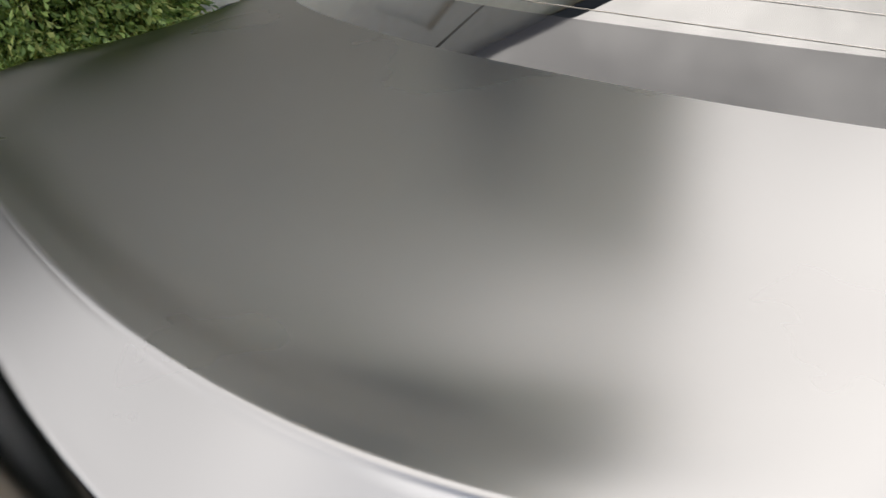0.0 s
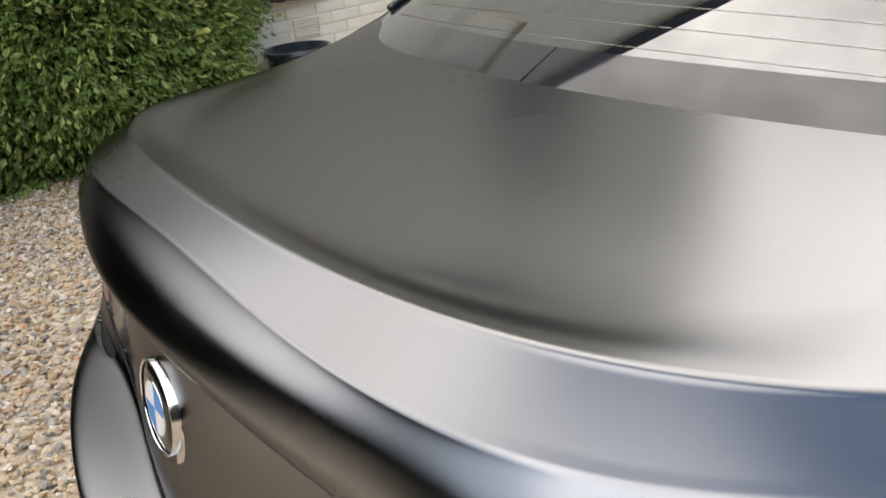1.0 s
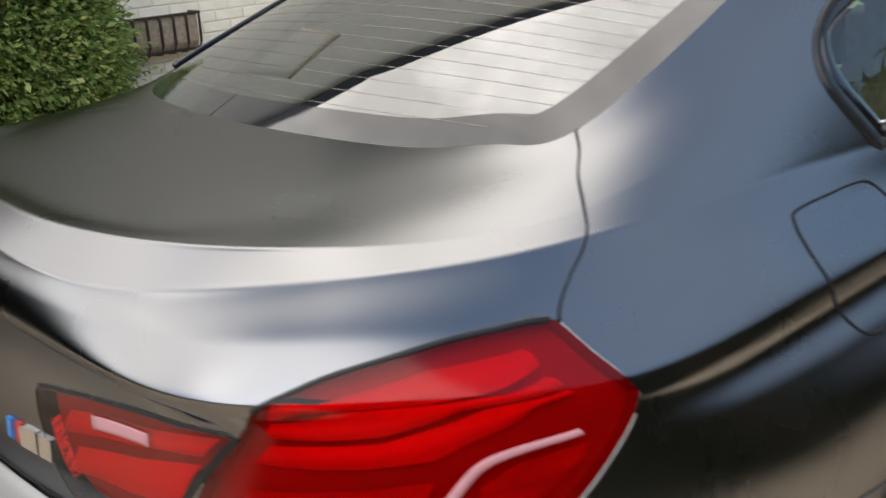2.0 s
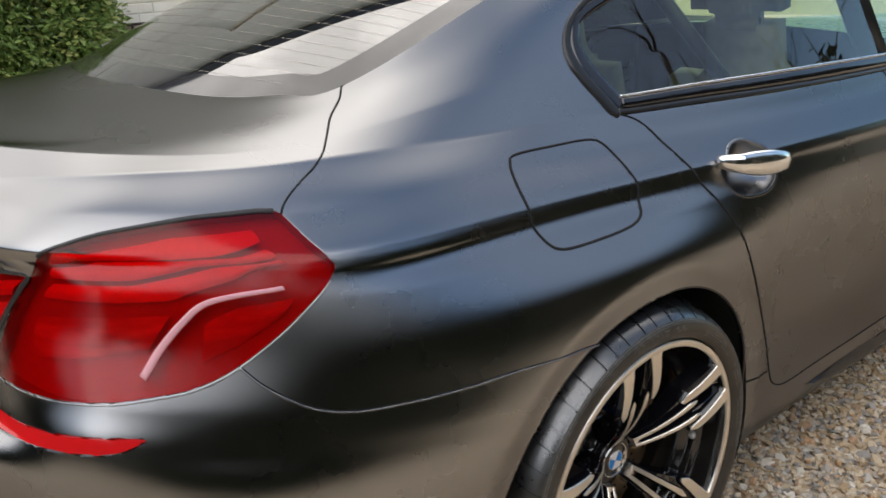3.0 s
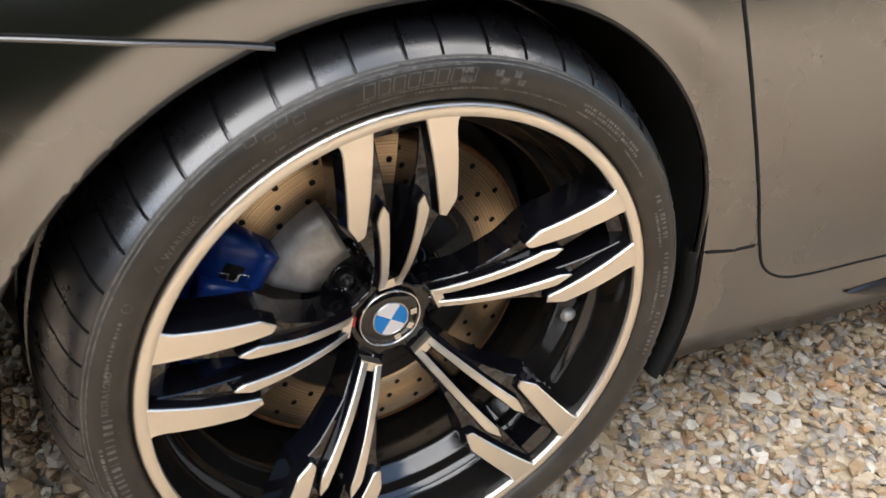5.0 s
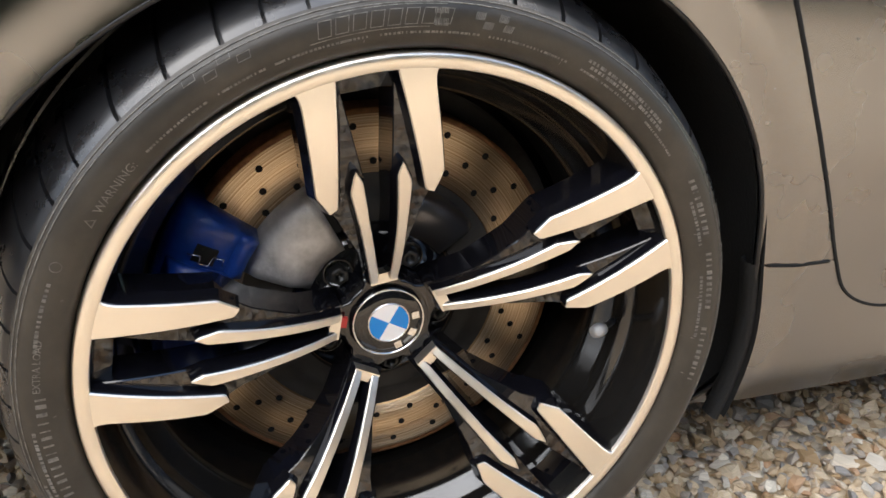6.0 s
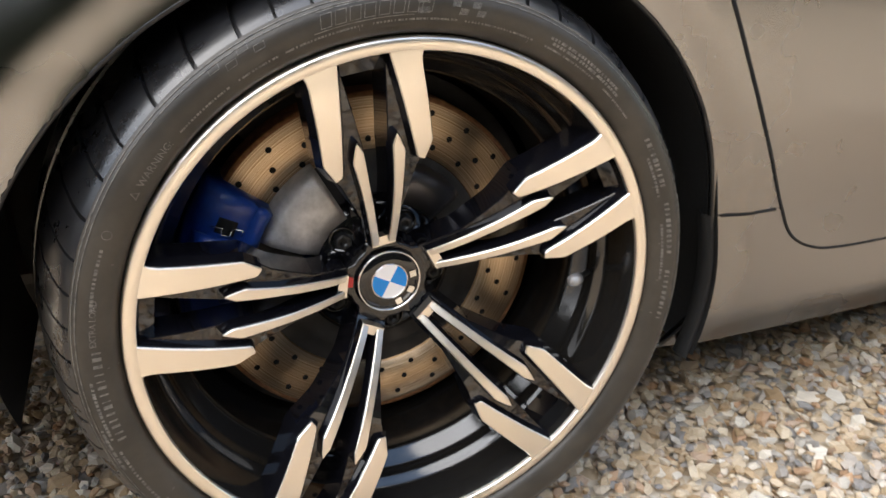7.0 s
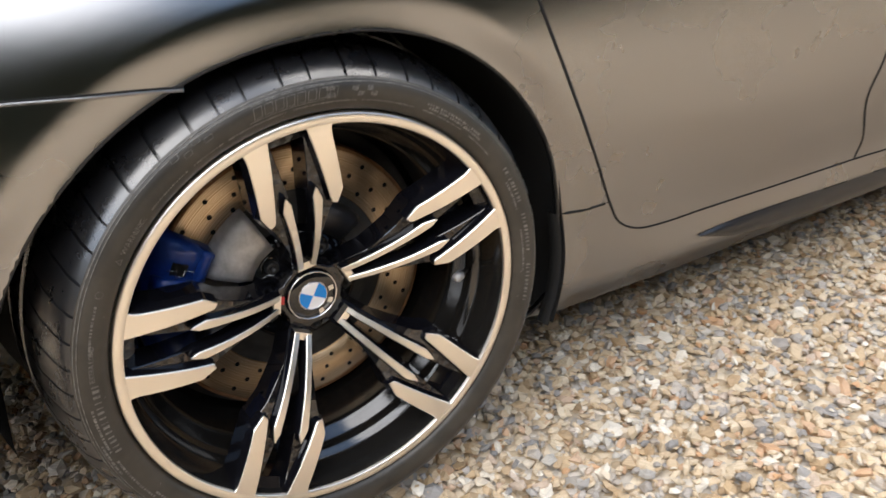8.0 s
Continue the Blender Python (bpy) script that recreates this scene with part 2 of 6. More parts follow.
LEAF = material("leaf", (0.08, 0.13, 0.04), 0.5)
lg = LEAF.node_tree.nodes.new("ShaderNodeNewGeometry")
lr = ramp(LEAF, lg.outputs["Random Per Island"], ((0.0, (0.10, 0.16, 0.04)), (0.35, (0.19, 0.29, 0.075)), (0.75, (0.31, 0.41, 0.12)), (1.0, (0.50, 0.52, 0.19))))
link(LEAF, lr.outputs[0], shader(LEAF).inputs["Base Color"])
thin = LEAF.node_tree.nodes.new("ShaderNodeBsdfTranslucent")
link(LEAF, lr.outputs[0], thin.inputs["Color"])
both_ways = LEAF.node_tree.nodes.new("ShaderNodeMixShader")
both_ways.inputs[0].default_value = 0.4
link(LEAF, shader(LEAF).outputs[0], both_ways.inputs[1])
link(LEAF, thin.outputs[0], both_ways.inputs[2])
link(LEAF, both_ways.outputs[0], LEAF.node_tree.nodes["Material Output"].inputs["Surface"])
GOLD_LEAF = material("golden_leaf", (0.55, 0.52, 0.08), 0.5)
grain(GOLD_LEAF, 30, (0.36, 0.38, 0.06), (0.66, 0.60, 0.12))
GLAZE = material("dark_glaze", (0.02, 0.028, 0.036), 0.18)
grain(GLAZE, 12, (0.012, 0.017, 0.022), (0.04, 0.05, 0.06))
BARK = material("bark", (0.07, 0.055, 0.045), 0.9)
grain(BARK, 20, (0.04, 0.03, 0.025), (0.11, 0.09, 0.07), stretch=(1, 1, 0.2))
HEDGE_FAR = material("far_leaf", (0.05, 0.08, 0.03), 0.6)
fg = HEDGE_FAR.node_tree.nodes.new("ShaderNodeNewGeometry")
fl = ramp(HEDGE_FAR, fg.outputs["Random Per Island"], ((0.0, (0.008, 0.011, 0.007)), (0.6, (0.018, 0.024, 0.014)), (1.0, (0.04, 0.048, 0.026))))
link(HEDGE_FAR, fl.outputs[0], shader(HEDGE_FAR).inputs["Base Color"])
REDBRICK = material("red_brick", (0.28, 0.12, 0.08), 0.85)
grain(REDBRICK, 3, (0.22, 0.09, 0.06), (0.34, 0.16, 0.11), detail=8)
REDTILE = material("red_tiles", (0.26, 0.10, 0.06), 0.8)
grain(REDTILE, 5, (0.18, 0.07, 0.045), (0.32, 0.13, 0.08))


# ---- mesh helpers ----
def mesh_of(name, verts, faces, mat, parent=None, normals=None, flat=False, label=""):
    me = bpy.data.meshes.new(name)
    me.from_pydata(np.asarray(verts, float).tolist(), [], [tuple(int(i) for i in f) for f in faces])
    me.materials.append(mat)
    if not flat:
        me.polygons.foreach_set("use_smooth", np.ones(len(me.polygons), bool))
    if normals is not None:
        me.normals_split_custom_set_from_vertices(np.asarray(normals, float).tolist())
    me.update()
    ob = new(name, me)
    if parent is not None:
        ob.parent = parent
    if label:
        ob["label"] = label
    return ob


def part(name, bm, mat, parent=None, label="", flat=False):
    bmesh.ops.recalc_face_normals(bm, faces=bm.faces)
    me = bpy.data.meshes.new(name)
    for f in bm.faces:
        f.smooth = not flat
    bm.to_mesh(me)
    bm.free()
    me.materials.append(mat)
    ob = new(name, me)
    if parent is not None:
        ob.parent = parent
    if label:
        ob["label"] = label
    return ob


def box(bm, x0, x1, y0, y1, z0, z1, bevel=0.0):
    m = Matrix.LocRotScale(((x0 + x1) / 2, (y0 + y1) / 2, (z0 + z1) / 2), None, (x1 - x0, y1 - y0, z1 - z0))
    made = bmesh.ops.create_cube(bm, size=1, matrix=m)["verts"]
    if bevel:
        edges = list({e for v in made for e in v.link_edges})
        bmesh.ops.bevel(bm, geom=edges, offset=bevel, segments=2, profile=0.6, affect="EDGES")
    return bm


def boxed(name, dims, mat, parent=None, bevel=0.0, label=""):
    return part(name, box(bmesh.new(), *dims, bevel), mat, parent, label, flat=bevel == 0)


def lathe(profile, seg, centre=(0, 0, 0), a0=0.0, a1=360.0):
    """Turns (radius, x) pairs about the x axis. Returns verts and quads."""
    ring = np.radians(np.linspace(a0, a1, seg, endpoint=a1 - a0 < 360))
    pr = np.array(profile, float)
    v = np.stack([np.broadcast_to(pr[:, 1], (len(ring), len(pr))), np.sin(ring)[:, None] * pr[:, 0], np.cos(ring)[:, None] * pr[:, 0]], -1)
    n, k, faces = len(ring), len(pr), []
    for i in range(n if a1 - a0 >= 360 else n - 1):
        j = (i + 1) % n
        faces += [(i * k + q, j * k + q, j * k + q + 1, i * k + q + 1) for q in range(k - 1)]
    return v.reshape(-1, 3) + np.array(centre), faces


def tube(path, radius, sides=8):
    """A round bar along points; radius may be a list."""
    path = [Vector(p) for p in path]
    rad = radius if hasattr(radius, "__len__") else [radius] * len(path)
    verts, faces = [], []
    for i, p in enumerate(path):
        d = (path[min(i + 1, len(path) - 1)] - path[max(i - 1, 0)]).normalized()
        a = d.cross(Vector((0, 0, 1)) if abs(d.z) < 0.9 else Vector((1, 0, 0))).normalized()
        b = d.cross(a)
        verts += [tuple(p + rad[i] * (math.cos(2 * math.pi * k / sides) * a + math.sin(2 * math.pi * k / sides) * b)) for k in range(sides)]
    for i in range(len(path) - 1):
        for k in range(sides):
            q = (k + 1) % sides
            faces.append((i * sides + k, i * sides + q, (i + 1) * sides + q, (i + 1) * sides + k))
    faces += [tuple(range(sides))[::-1], tuple((len(path) - 1) * sides + k for k in range(sides))]
    return verts, faces


def empty(name, label, category, place=(0, 0, 0), group="", kind=""):
    ob = new(name)
    ob.location = place
    ob.empty_display_size = 0.1
    return tagged(ob, label, category, group, kind)


# ---- body surface ----
STATION = np.array([0, .4, .65, .85, 1.03, 1.26, 1.56, 2.02, 2.78, 3.78])


def cubic(xs, ys, q):
    """Natural cubic spline through (xs, ys) at q; ys may have columns."""
    xs, ys, q = np.asarray(xs, float), np.asarray(ys, float), np.asarray(q, float)
    n, h = len(xs), np.diff(xs)
    a, r = np.eye(n), np.zeros_like(ys)
    slope = np.diff(ys, axis=0) / h.reshape(-1, *[1] * (ys.ndim - 1))
    for i in range(1, n - 1):
        a[i, i - 1:i + 2] = h[i - 1], 2 * (h[i - 1] + h[i]), h[i]
        r[i] = 6 * (slope[i] - slope[i - 1])
    m = np.linalg.solve(a, r)
    k = np.clip(np.searchsorted(xs, q) - 1, 0, n - 2)
    ex = (...,) + (None,) * (ys.ndim - 1)
    d, e, hk = (q - xs[k])[ex], (xs[k + 1] - q)[ex], h[k][ex]
    return (m[k] * e ** 3 + m[k + 1] * d ** 3) / (6 * hk) + (ys[k] / hk - m[k] * hk / 6) * e + (ys[k + 1] / hk - m[k + 1] * hk / 6) * d


RAILS = []


def rail(x, y, z):
    """A long line of the body from the middle of the tail round the corner to the front door, bottom rail first."""
    p = np.stack([x, y, z], 1)
    back = p[1:4][::-1] * (-1, 1, 1)
    RAILS.append((np.r_[-STATION[1:4][::-1], STATION], np.r_[back, p]))


# floor edge, skirt, bumper, shelf, lower tail
rail([0, 0.38, 0.62, 0.76, 0.83, 0.88, 0.86, 0.855, 0.855, 0.855], [-0.97, -0.93, -0.83, -0.7, -0.55, -0.38, 0, 0.45, 1.2, 2.2], [0.3, 0.3, 0.28, 0.25, 0.215, 0.18, 0.17, 0.165, 0.16, 0.155])
rail([0, 0.39, 0.66, 0.81, 0.872, 0.91, 0.9, 0.89, 0.897, 0.895], [-1.04, -1, -0.89, -0.72, -0.55, -0.36, 0, 0.45, 1.2, 2.2], [0.4, 0.4, 0.385, 0.36, 0.325, 0.295, 0.27, 0.235, 0.22, 0.21])
rail([0, 0.4, 0.68, 0.832, 0.888, 0.925, 0.917, 0.892, 0.89, 0.888], [-1.055, -1.01, -0.9, -0.72, -0.545, -0.34, 0, 0.45, 1.2, 2.2], [0.5, 0.5, 0.485, 0.46, 0.43, 0.41, 0.39, 0.315, 0.3, 0.29])
rail([0, 0.4, 0.672, 0.814, 0.873, 0.922, 0.921, 0.898, 0.897, 0.895], [-1.045, -1, -0.885, -0.712, -0.54, -0.32, 0, 0.45, 1.2, 2.2], [0.665, 0.665, 0.635, 0.6, 0.57, 0.54, 0.49, 0.41, 0.39, 0.38])
rail([0, 0.4, 0.661, 0.793, 0.857, 0.914, 0.922, 0.903, 0.9, 0.898], [-0.975, -0.925, -0.874, -0.705, -0.5375, -0.31, 0, 0.45, 1.2, 2.2], [0.69, 0.69, 0.69, 0.655, 0.625, 0.605, 0.59, 0.5, 0.46, 0.45])
rail([0, 0.4, 0.646, 0.777, 0.84, 0.9, 0.922, 0.904, 0.9, 0.898], [-0.977, -0.91, -0.859, -0.696, -0.53, -0.3, 0, 0.45, 1.2, 2.2], [0.76, 0.755, 0.735, 0.7, 0.675, 0.67, 0.665, 0.59, 0.54, 0.52])
rail([0, 0.4, 0.612, 0.74, 0.815, 0.876, 0.905, 0.898, 0.895, 0.893], [-0.964, -0.893, -0.838, -0.68, -0.525, -0.3, 0, 0.45, 1.2, 2.2], [0.86, 0.84, 0.82, 0.78, 0.745, 0.74, 0.735, 0.69, 0.65, 0.62])
rail([0, 0.4, 0.598, 0.715, 0.785, 0.835, 0.858, 0.878, 0.88, 0.878], [-0.953, -0.88, -0.828, -0.67, -0.52, -0.3, 0, 0.45, 1.2, 2.2], [0.925, 0.897, 0.875, 0.845, 0.81, 0.8, 0.795, 0.775, 0.74, 0.71])
# tail edge and waist crease
rail([0, 0.4, 0.585, 0.7, 0.765, 0.803, 0.822, 0.858, 0.866, 0.862], [-0.966, -0.912, -0.832, -0.665, -0.517, -0.3, 0, 0.45, 1.2, 2.2], [0.944, 0.914, 0.9, 0.876, 0.85, 0.845, 0.84, 0.828, 0.8, 0.775])
rail([0, 0.4, 0.585, 0.695, 0.757, 0.796, 0.816, 0.853, 0.861, 0.857], [-0.969, -0.915, -0.833, -0.66, -0.516, -0.3, 0, 0.45, 1.2, 2.2], [0.955, 0.928, 0.912, 0.888, 0.866, 0.862, 0.856, 0.843, 0.815, 0.79])
# shoulder
rail([0, 0.4, 0.575, 0.655, 0.7, 0.742, 0.757, 0.8, 0.81, 0.806], [-0.954, -0.897, -0.785, -0.64, -0.51, -0.3, 0, 0.45, 1.2, 2.2], [0.985, 0.961, 0.949, 0.93, 0.918, 0.917, 0.912, 0.9, 0.875, 0.85])
rail([0, 0.4, 0.55, 0.61, 0.653, 0.69, 0.715, 0.772, 0.783, 0.78], [-0.926, -0.873, -0.712, -0.577, -0.447, -0.25, 0, 0.45, 1.2, 2.2], [1.009, 0.988, 0.984, 0.9755, 0.972, 0.968, 0.962, 0.945, 0.92, 0.895])
# lip, deck, pillar, glass edge
rail([0, 0.38, 0.5234, 0.5868, 0.6276, 0.6498, 0.6717, 0.72, 0.73, 0.728], [-0.888, -0.828, -0.676, -0.5562, -0.4268, -0.2039, 0.0317, 0.46, 1.2, 2.2], [1.025, 1.019, 0.998, 0.987, 0.99, 1.0169, 1.0362, 1.05, 1.04, 1.02])
rail([0, 0.36, 0.4878, 0.5456, 0.5967, 0.6174, 0.6365, 0.67, 0.68, 0.678], [-0.83, -0.765, -0.6129, -0.5156, -0.3981, -0.1532, 0.0813, 0.48, 1.2, 2.2], [1.008, 1.009, 1.008, 1.005, 1.012, 1.056, 1.1014, 1.15, 1.16, 1.14])
rail([0, 0.34, 0.4493, 0.505, 0.569, 0.5869, 0.5997, 0.62, 0.62, 0.618], [-0.7, -0.64, -0.5302, -0.4528, -0.362, -0.0933, 0.1412, 0.5, 1.2, 2.2], [1.024, 1.023, 1.021, 1.022, 1.032, 1.1, 1.1712, 1.24, 1.27, 1.25])
rail([0, 0.3, 0.42, 0.49, 0.545, 0.55, 0.535, 0.51, 0.5, 0.48], [-0.549, -0.505, -0.453, -0.402, -0.333, -0.04, 0.2, 0.55, 1.2, 2.2], [1.045, 1.042, 1.04, 1.04, 1.035, 1.14, 1.245, 1.335, 1.365, 1.33])


def glass_z(x, y):
    """Height of the rear window's sheet and the roof after it."""
    d = np.asarray(y, float) + .549
    k = .30 - .11 * smooth(.0, .6, y)
    return 1.045 + .47 * d - .147 * d ** 2 - k * np.asarray(x, float) ** 2


def smooth(a, b, t):
    t = np.clip((t - a) / (b - a), 0, 1)
    return t * t * (3 - 2 * t)


AXLE = .335
ARCH_DEG = [-100, -75, -66, -57, -45, -30, -15, 0, 12, 25, 37, 50, 60, 75, 86, 97, 108, 125]
ARCH_R = [.380, .372, .367, .360, .353, .3465, .343, .344, .350, .358, .3645, .371, .3755, .379, .380, .391, .398, .401]


def arch_r(a):
    """Radius of the wheel opening at a degrees from the top, towards the front."""
    return cubic(ARCH_DEG, ARCH_R, np.clip(a, -100, 125))


RAILS[-1][1][:, 2][:11] = glass_z(RAILS[-1][1][:11, 0], RAILS[-1][1][:11, 1])
KNOTS = np.array([0, 1, 2, 3, 4, 5, 6, 7, 7.84, 8, 9, 10, 10.86, 11, 11.14, 11.9, 12, 12.12, 13, 14, 15])


def body(u, v):
    """The point of the outer skin at u metres round the plan and v rails up."""
    u, v = np.asarray(u, float), np.asarray(v, float)
    # the upper rails are eased along the body, so that the deck flows into the pillar
    ease = lambda s, q: sum(w * cubic(s, q, u + d) for d, w in ((-.1, .15), (-.05, .2), (0, .3), (.05, .2), (.1, .15)))
    p = np.stack([ease(s, q) if k in (12, 13, 14) else cubic(s, q, u) for k, (s, q) in enumerate(RAILS)])
    # extra lines close to an edge keep it crisp
    lo = np.floor(KNOTS).astype(int)
    hi = np.minimum(lo + 1, len(RAILS) - 1)
    w = (KNOTS - lo).reshape(-1, *[1] * (p.ndim - 1))
    p = p[lo] * (1 - w) + p[hi] * w
    # the waist crease is undercut
    p[8, ..., 0] -= .0038 * smooth(.95, 1.2, u) * (1 - .6 * smooth(1.6, 1.9, u))
    gap = np.diff(KNOTS).reshape(-1, *[1] * (p.ndim - 1))
    d = np.diff(p, axis=0) / gap
    prod = d[1:] * d[:-1]
    total = d[1:] + d[:-1]
    m = np.zeros_like(p)
    m[1:-1] = np.where(prod > 0, 2 * prod / np.where(np.abs(total) > 1e-9, total, 1), 0)
    m[0], m[-1] = d[0], d[-1]
    k = np.clip(np.searchsorted(KNOTS, v, side="right") - 1, 0, len(KNOTS) - 2)
    h = (KNOTS[k + 1] - KNOTS[k])[..., None]
    t = (v - KNOTS[k])[..., None] / h
    at = lambda arr, i: np.take_along_axis(arr, i[None, ..., None].repeat(3, -1), 0)[0]
    a, b, ma, mb = at(p, k), at(p, k + 1), at(m, k) * h, at(m, k + 1) * h
    out = (2 * t ** 3 - 3 * t ** 2 + 1) * a + (t ** 3 - 2 * t ** 2 + t) * ma + (3 * t ** 2 - 2 * t ** 3) * b + (t ** 3 - t ** 2) * mb
    # the wheel arch's edge rolls under
    r = np.hypot(out[..., 1], out[..., 2] - AXLE) - arch_r(np.degrees(np.arctan2(out[..., 1], out[..., 2] - AXLE)))
    out[..., 0] -= .008 * (1 - smooth(.0, .05, r)) * smooth(.9, 1.1, u)
    return out
# ---- ground ----
def ground_sheet():
    n = 60
    s = np.sign(np.linspace(-1, 1, n)) * np.abs(np.linspace(-1, 1, n)) ** 3 * 400
    xx, yy = np.meshgrid(s, s, indexing="ij")
    zz = np.full_like(xx, -0.012)
    f = [(i * n + j, (i + 1) * n + j, (i + 1) * n + j + 1, i * n + j + 1) for i in range(n - 1) for j in range(n - 1)]
    return tagged(mesh_of("ground", np.stack([xx, yy, zz], -1).reshape(-1, 3), f, GROUND), "driveway of loose tan and grey gravel", "ground", kind="structure")


ground_sheet()


def pebbles(seed, x0, x1, y0, y1, size, layers=2, soft=0.5):
    """Rounded angular stones that cover a field."""
    rng = np.random.default_rng(seed)
    base = bmesh.new()
    bmesh.ops.create_icosphere(base, subdivisions=1, radius=1)
    bv = np.array([v.co[:] for v in base.verts])
    bf = np.array([[v.index for v in f.verts] for f in base.faces])
    base.free()
    n = int((x1 - x0) * (y1 - y0) / (size * size) * 1.25 * layers)
    c = np.stack([rng.uniform(x0, x1, n), rng.uniform(y0, y1, n), np.zeros(n)], 1)
    # fewer stones towards the edge of the field
    edge = np.minimum.reduce([c[:, 0] - x0, x1 - c[:, 0], c[:, 1] - y0, y1 - c[:, 1]])
    c = c[edge > rng.uniform(-0.12, soft, n)]
    n = len(c)
    rad = size * rng.lognormal(-0.72, 0.34, n)
    rad = np.minimum(rad, size * 1.0)
    c[:, 2] = rng.uniform(-0.006, 0.009, n) - 0.3 * rad
    scale = np.stack([rng.uniform(0.8, 1.35, n), rng.uniform(0.7, 1.1, n), rng.uniform(0.4, 0.7, n)], 1) * rad[:, None]
    q = rng.normal(size=(n, 3)) * (0.35, 0.35, 3.0)
    v = bv[None] * (1 + rng.uniform(-0.3, 0.3, (n, len(bv), 1))) * scale[:, None]
    # chipped faces
    for _ in range(3):
        d = rng.normal(size=(n, 1, 3))
        d /= np.linalg.norm(d, axis=2, keepdims=True)
        over = np.maximum((v / rad[:, None, None] * d).sum(2) - rng.uniform(0.3, 0.6, (n, 1)), 0)
        v -= d * (over * rad[:, None])[..., None]
    for axis in range(3):
        a, b = [(1, 2), (2, 0), (0, 1)][axis]
        co, si = np.cos(q[:, axis])[:, None], np.sin(q[:, axis])[:, None]
        va, vb = v[..., a].copy(), v[..., b].copy()
        v[..., a], v[..., b] = co * va - si * vb, si * va + co * vb
    v += c[:, None]
    f = bf[None] + (np.arange(n) * len(bv))[:, None, None]
    return v.reshape(-1, 3), f.reshape(-1, 3)


def gravel():
    fields = [pebbles(1, 0.2, 2.05, -1.35, 2.7, 0.0200, 2.2, 0.1), pebbles(2, 0.3, 2.2, 2.5, 5.6, 0.024, 1.2), pebbles(4, 1.9, 4.2, -2.6, 5.0, 0.031, 0.7, 1.0), pebbles(5, -1.2, 2.3, -3.6, -1.2, 0.027, 1.1), pebbles(3, -4.5, -0.6, -2.7, 1.0, 0.023, 1.2, 0.3)]
    verts, faces, k = [], [], 0
    for v, f in fields:
        verts.append(v)
        faces.append(f + k)
        k += len(v)
    v, f = np.concatenate(verts), np.concatenate(faces)
    me = bpy.data.meshes.new("gravel")
    me.vertices.add(len(v))
    me.vertices.foreach_set("co", v.ravel())
    me.loops.add(f.size)
    me.loops.foreach_set("vertex_index", f.ravel().astype(np.int32))
    me.polygons.add(len(f))
    me.polygons.foreach_set("loop_start", np.arange(0, f.size, 3, dtype=np.int32))
    me.polygons.foreach_set("loop_total", np.full(len(f), 3, np.int32))
    me.update()
    me.validate()
    me.shade_flat()
    me.materials.append(STONE)
    tagged(new("gravel", me), "loose angular gravel in tan, white, brown and grey", "gravel", kind="stuff")


gravel()

# ---- house ----
WALL_X = -4.46


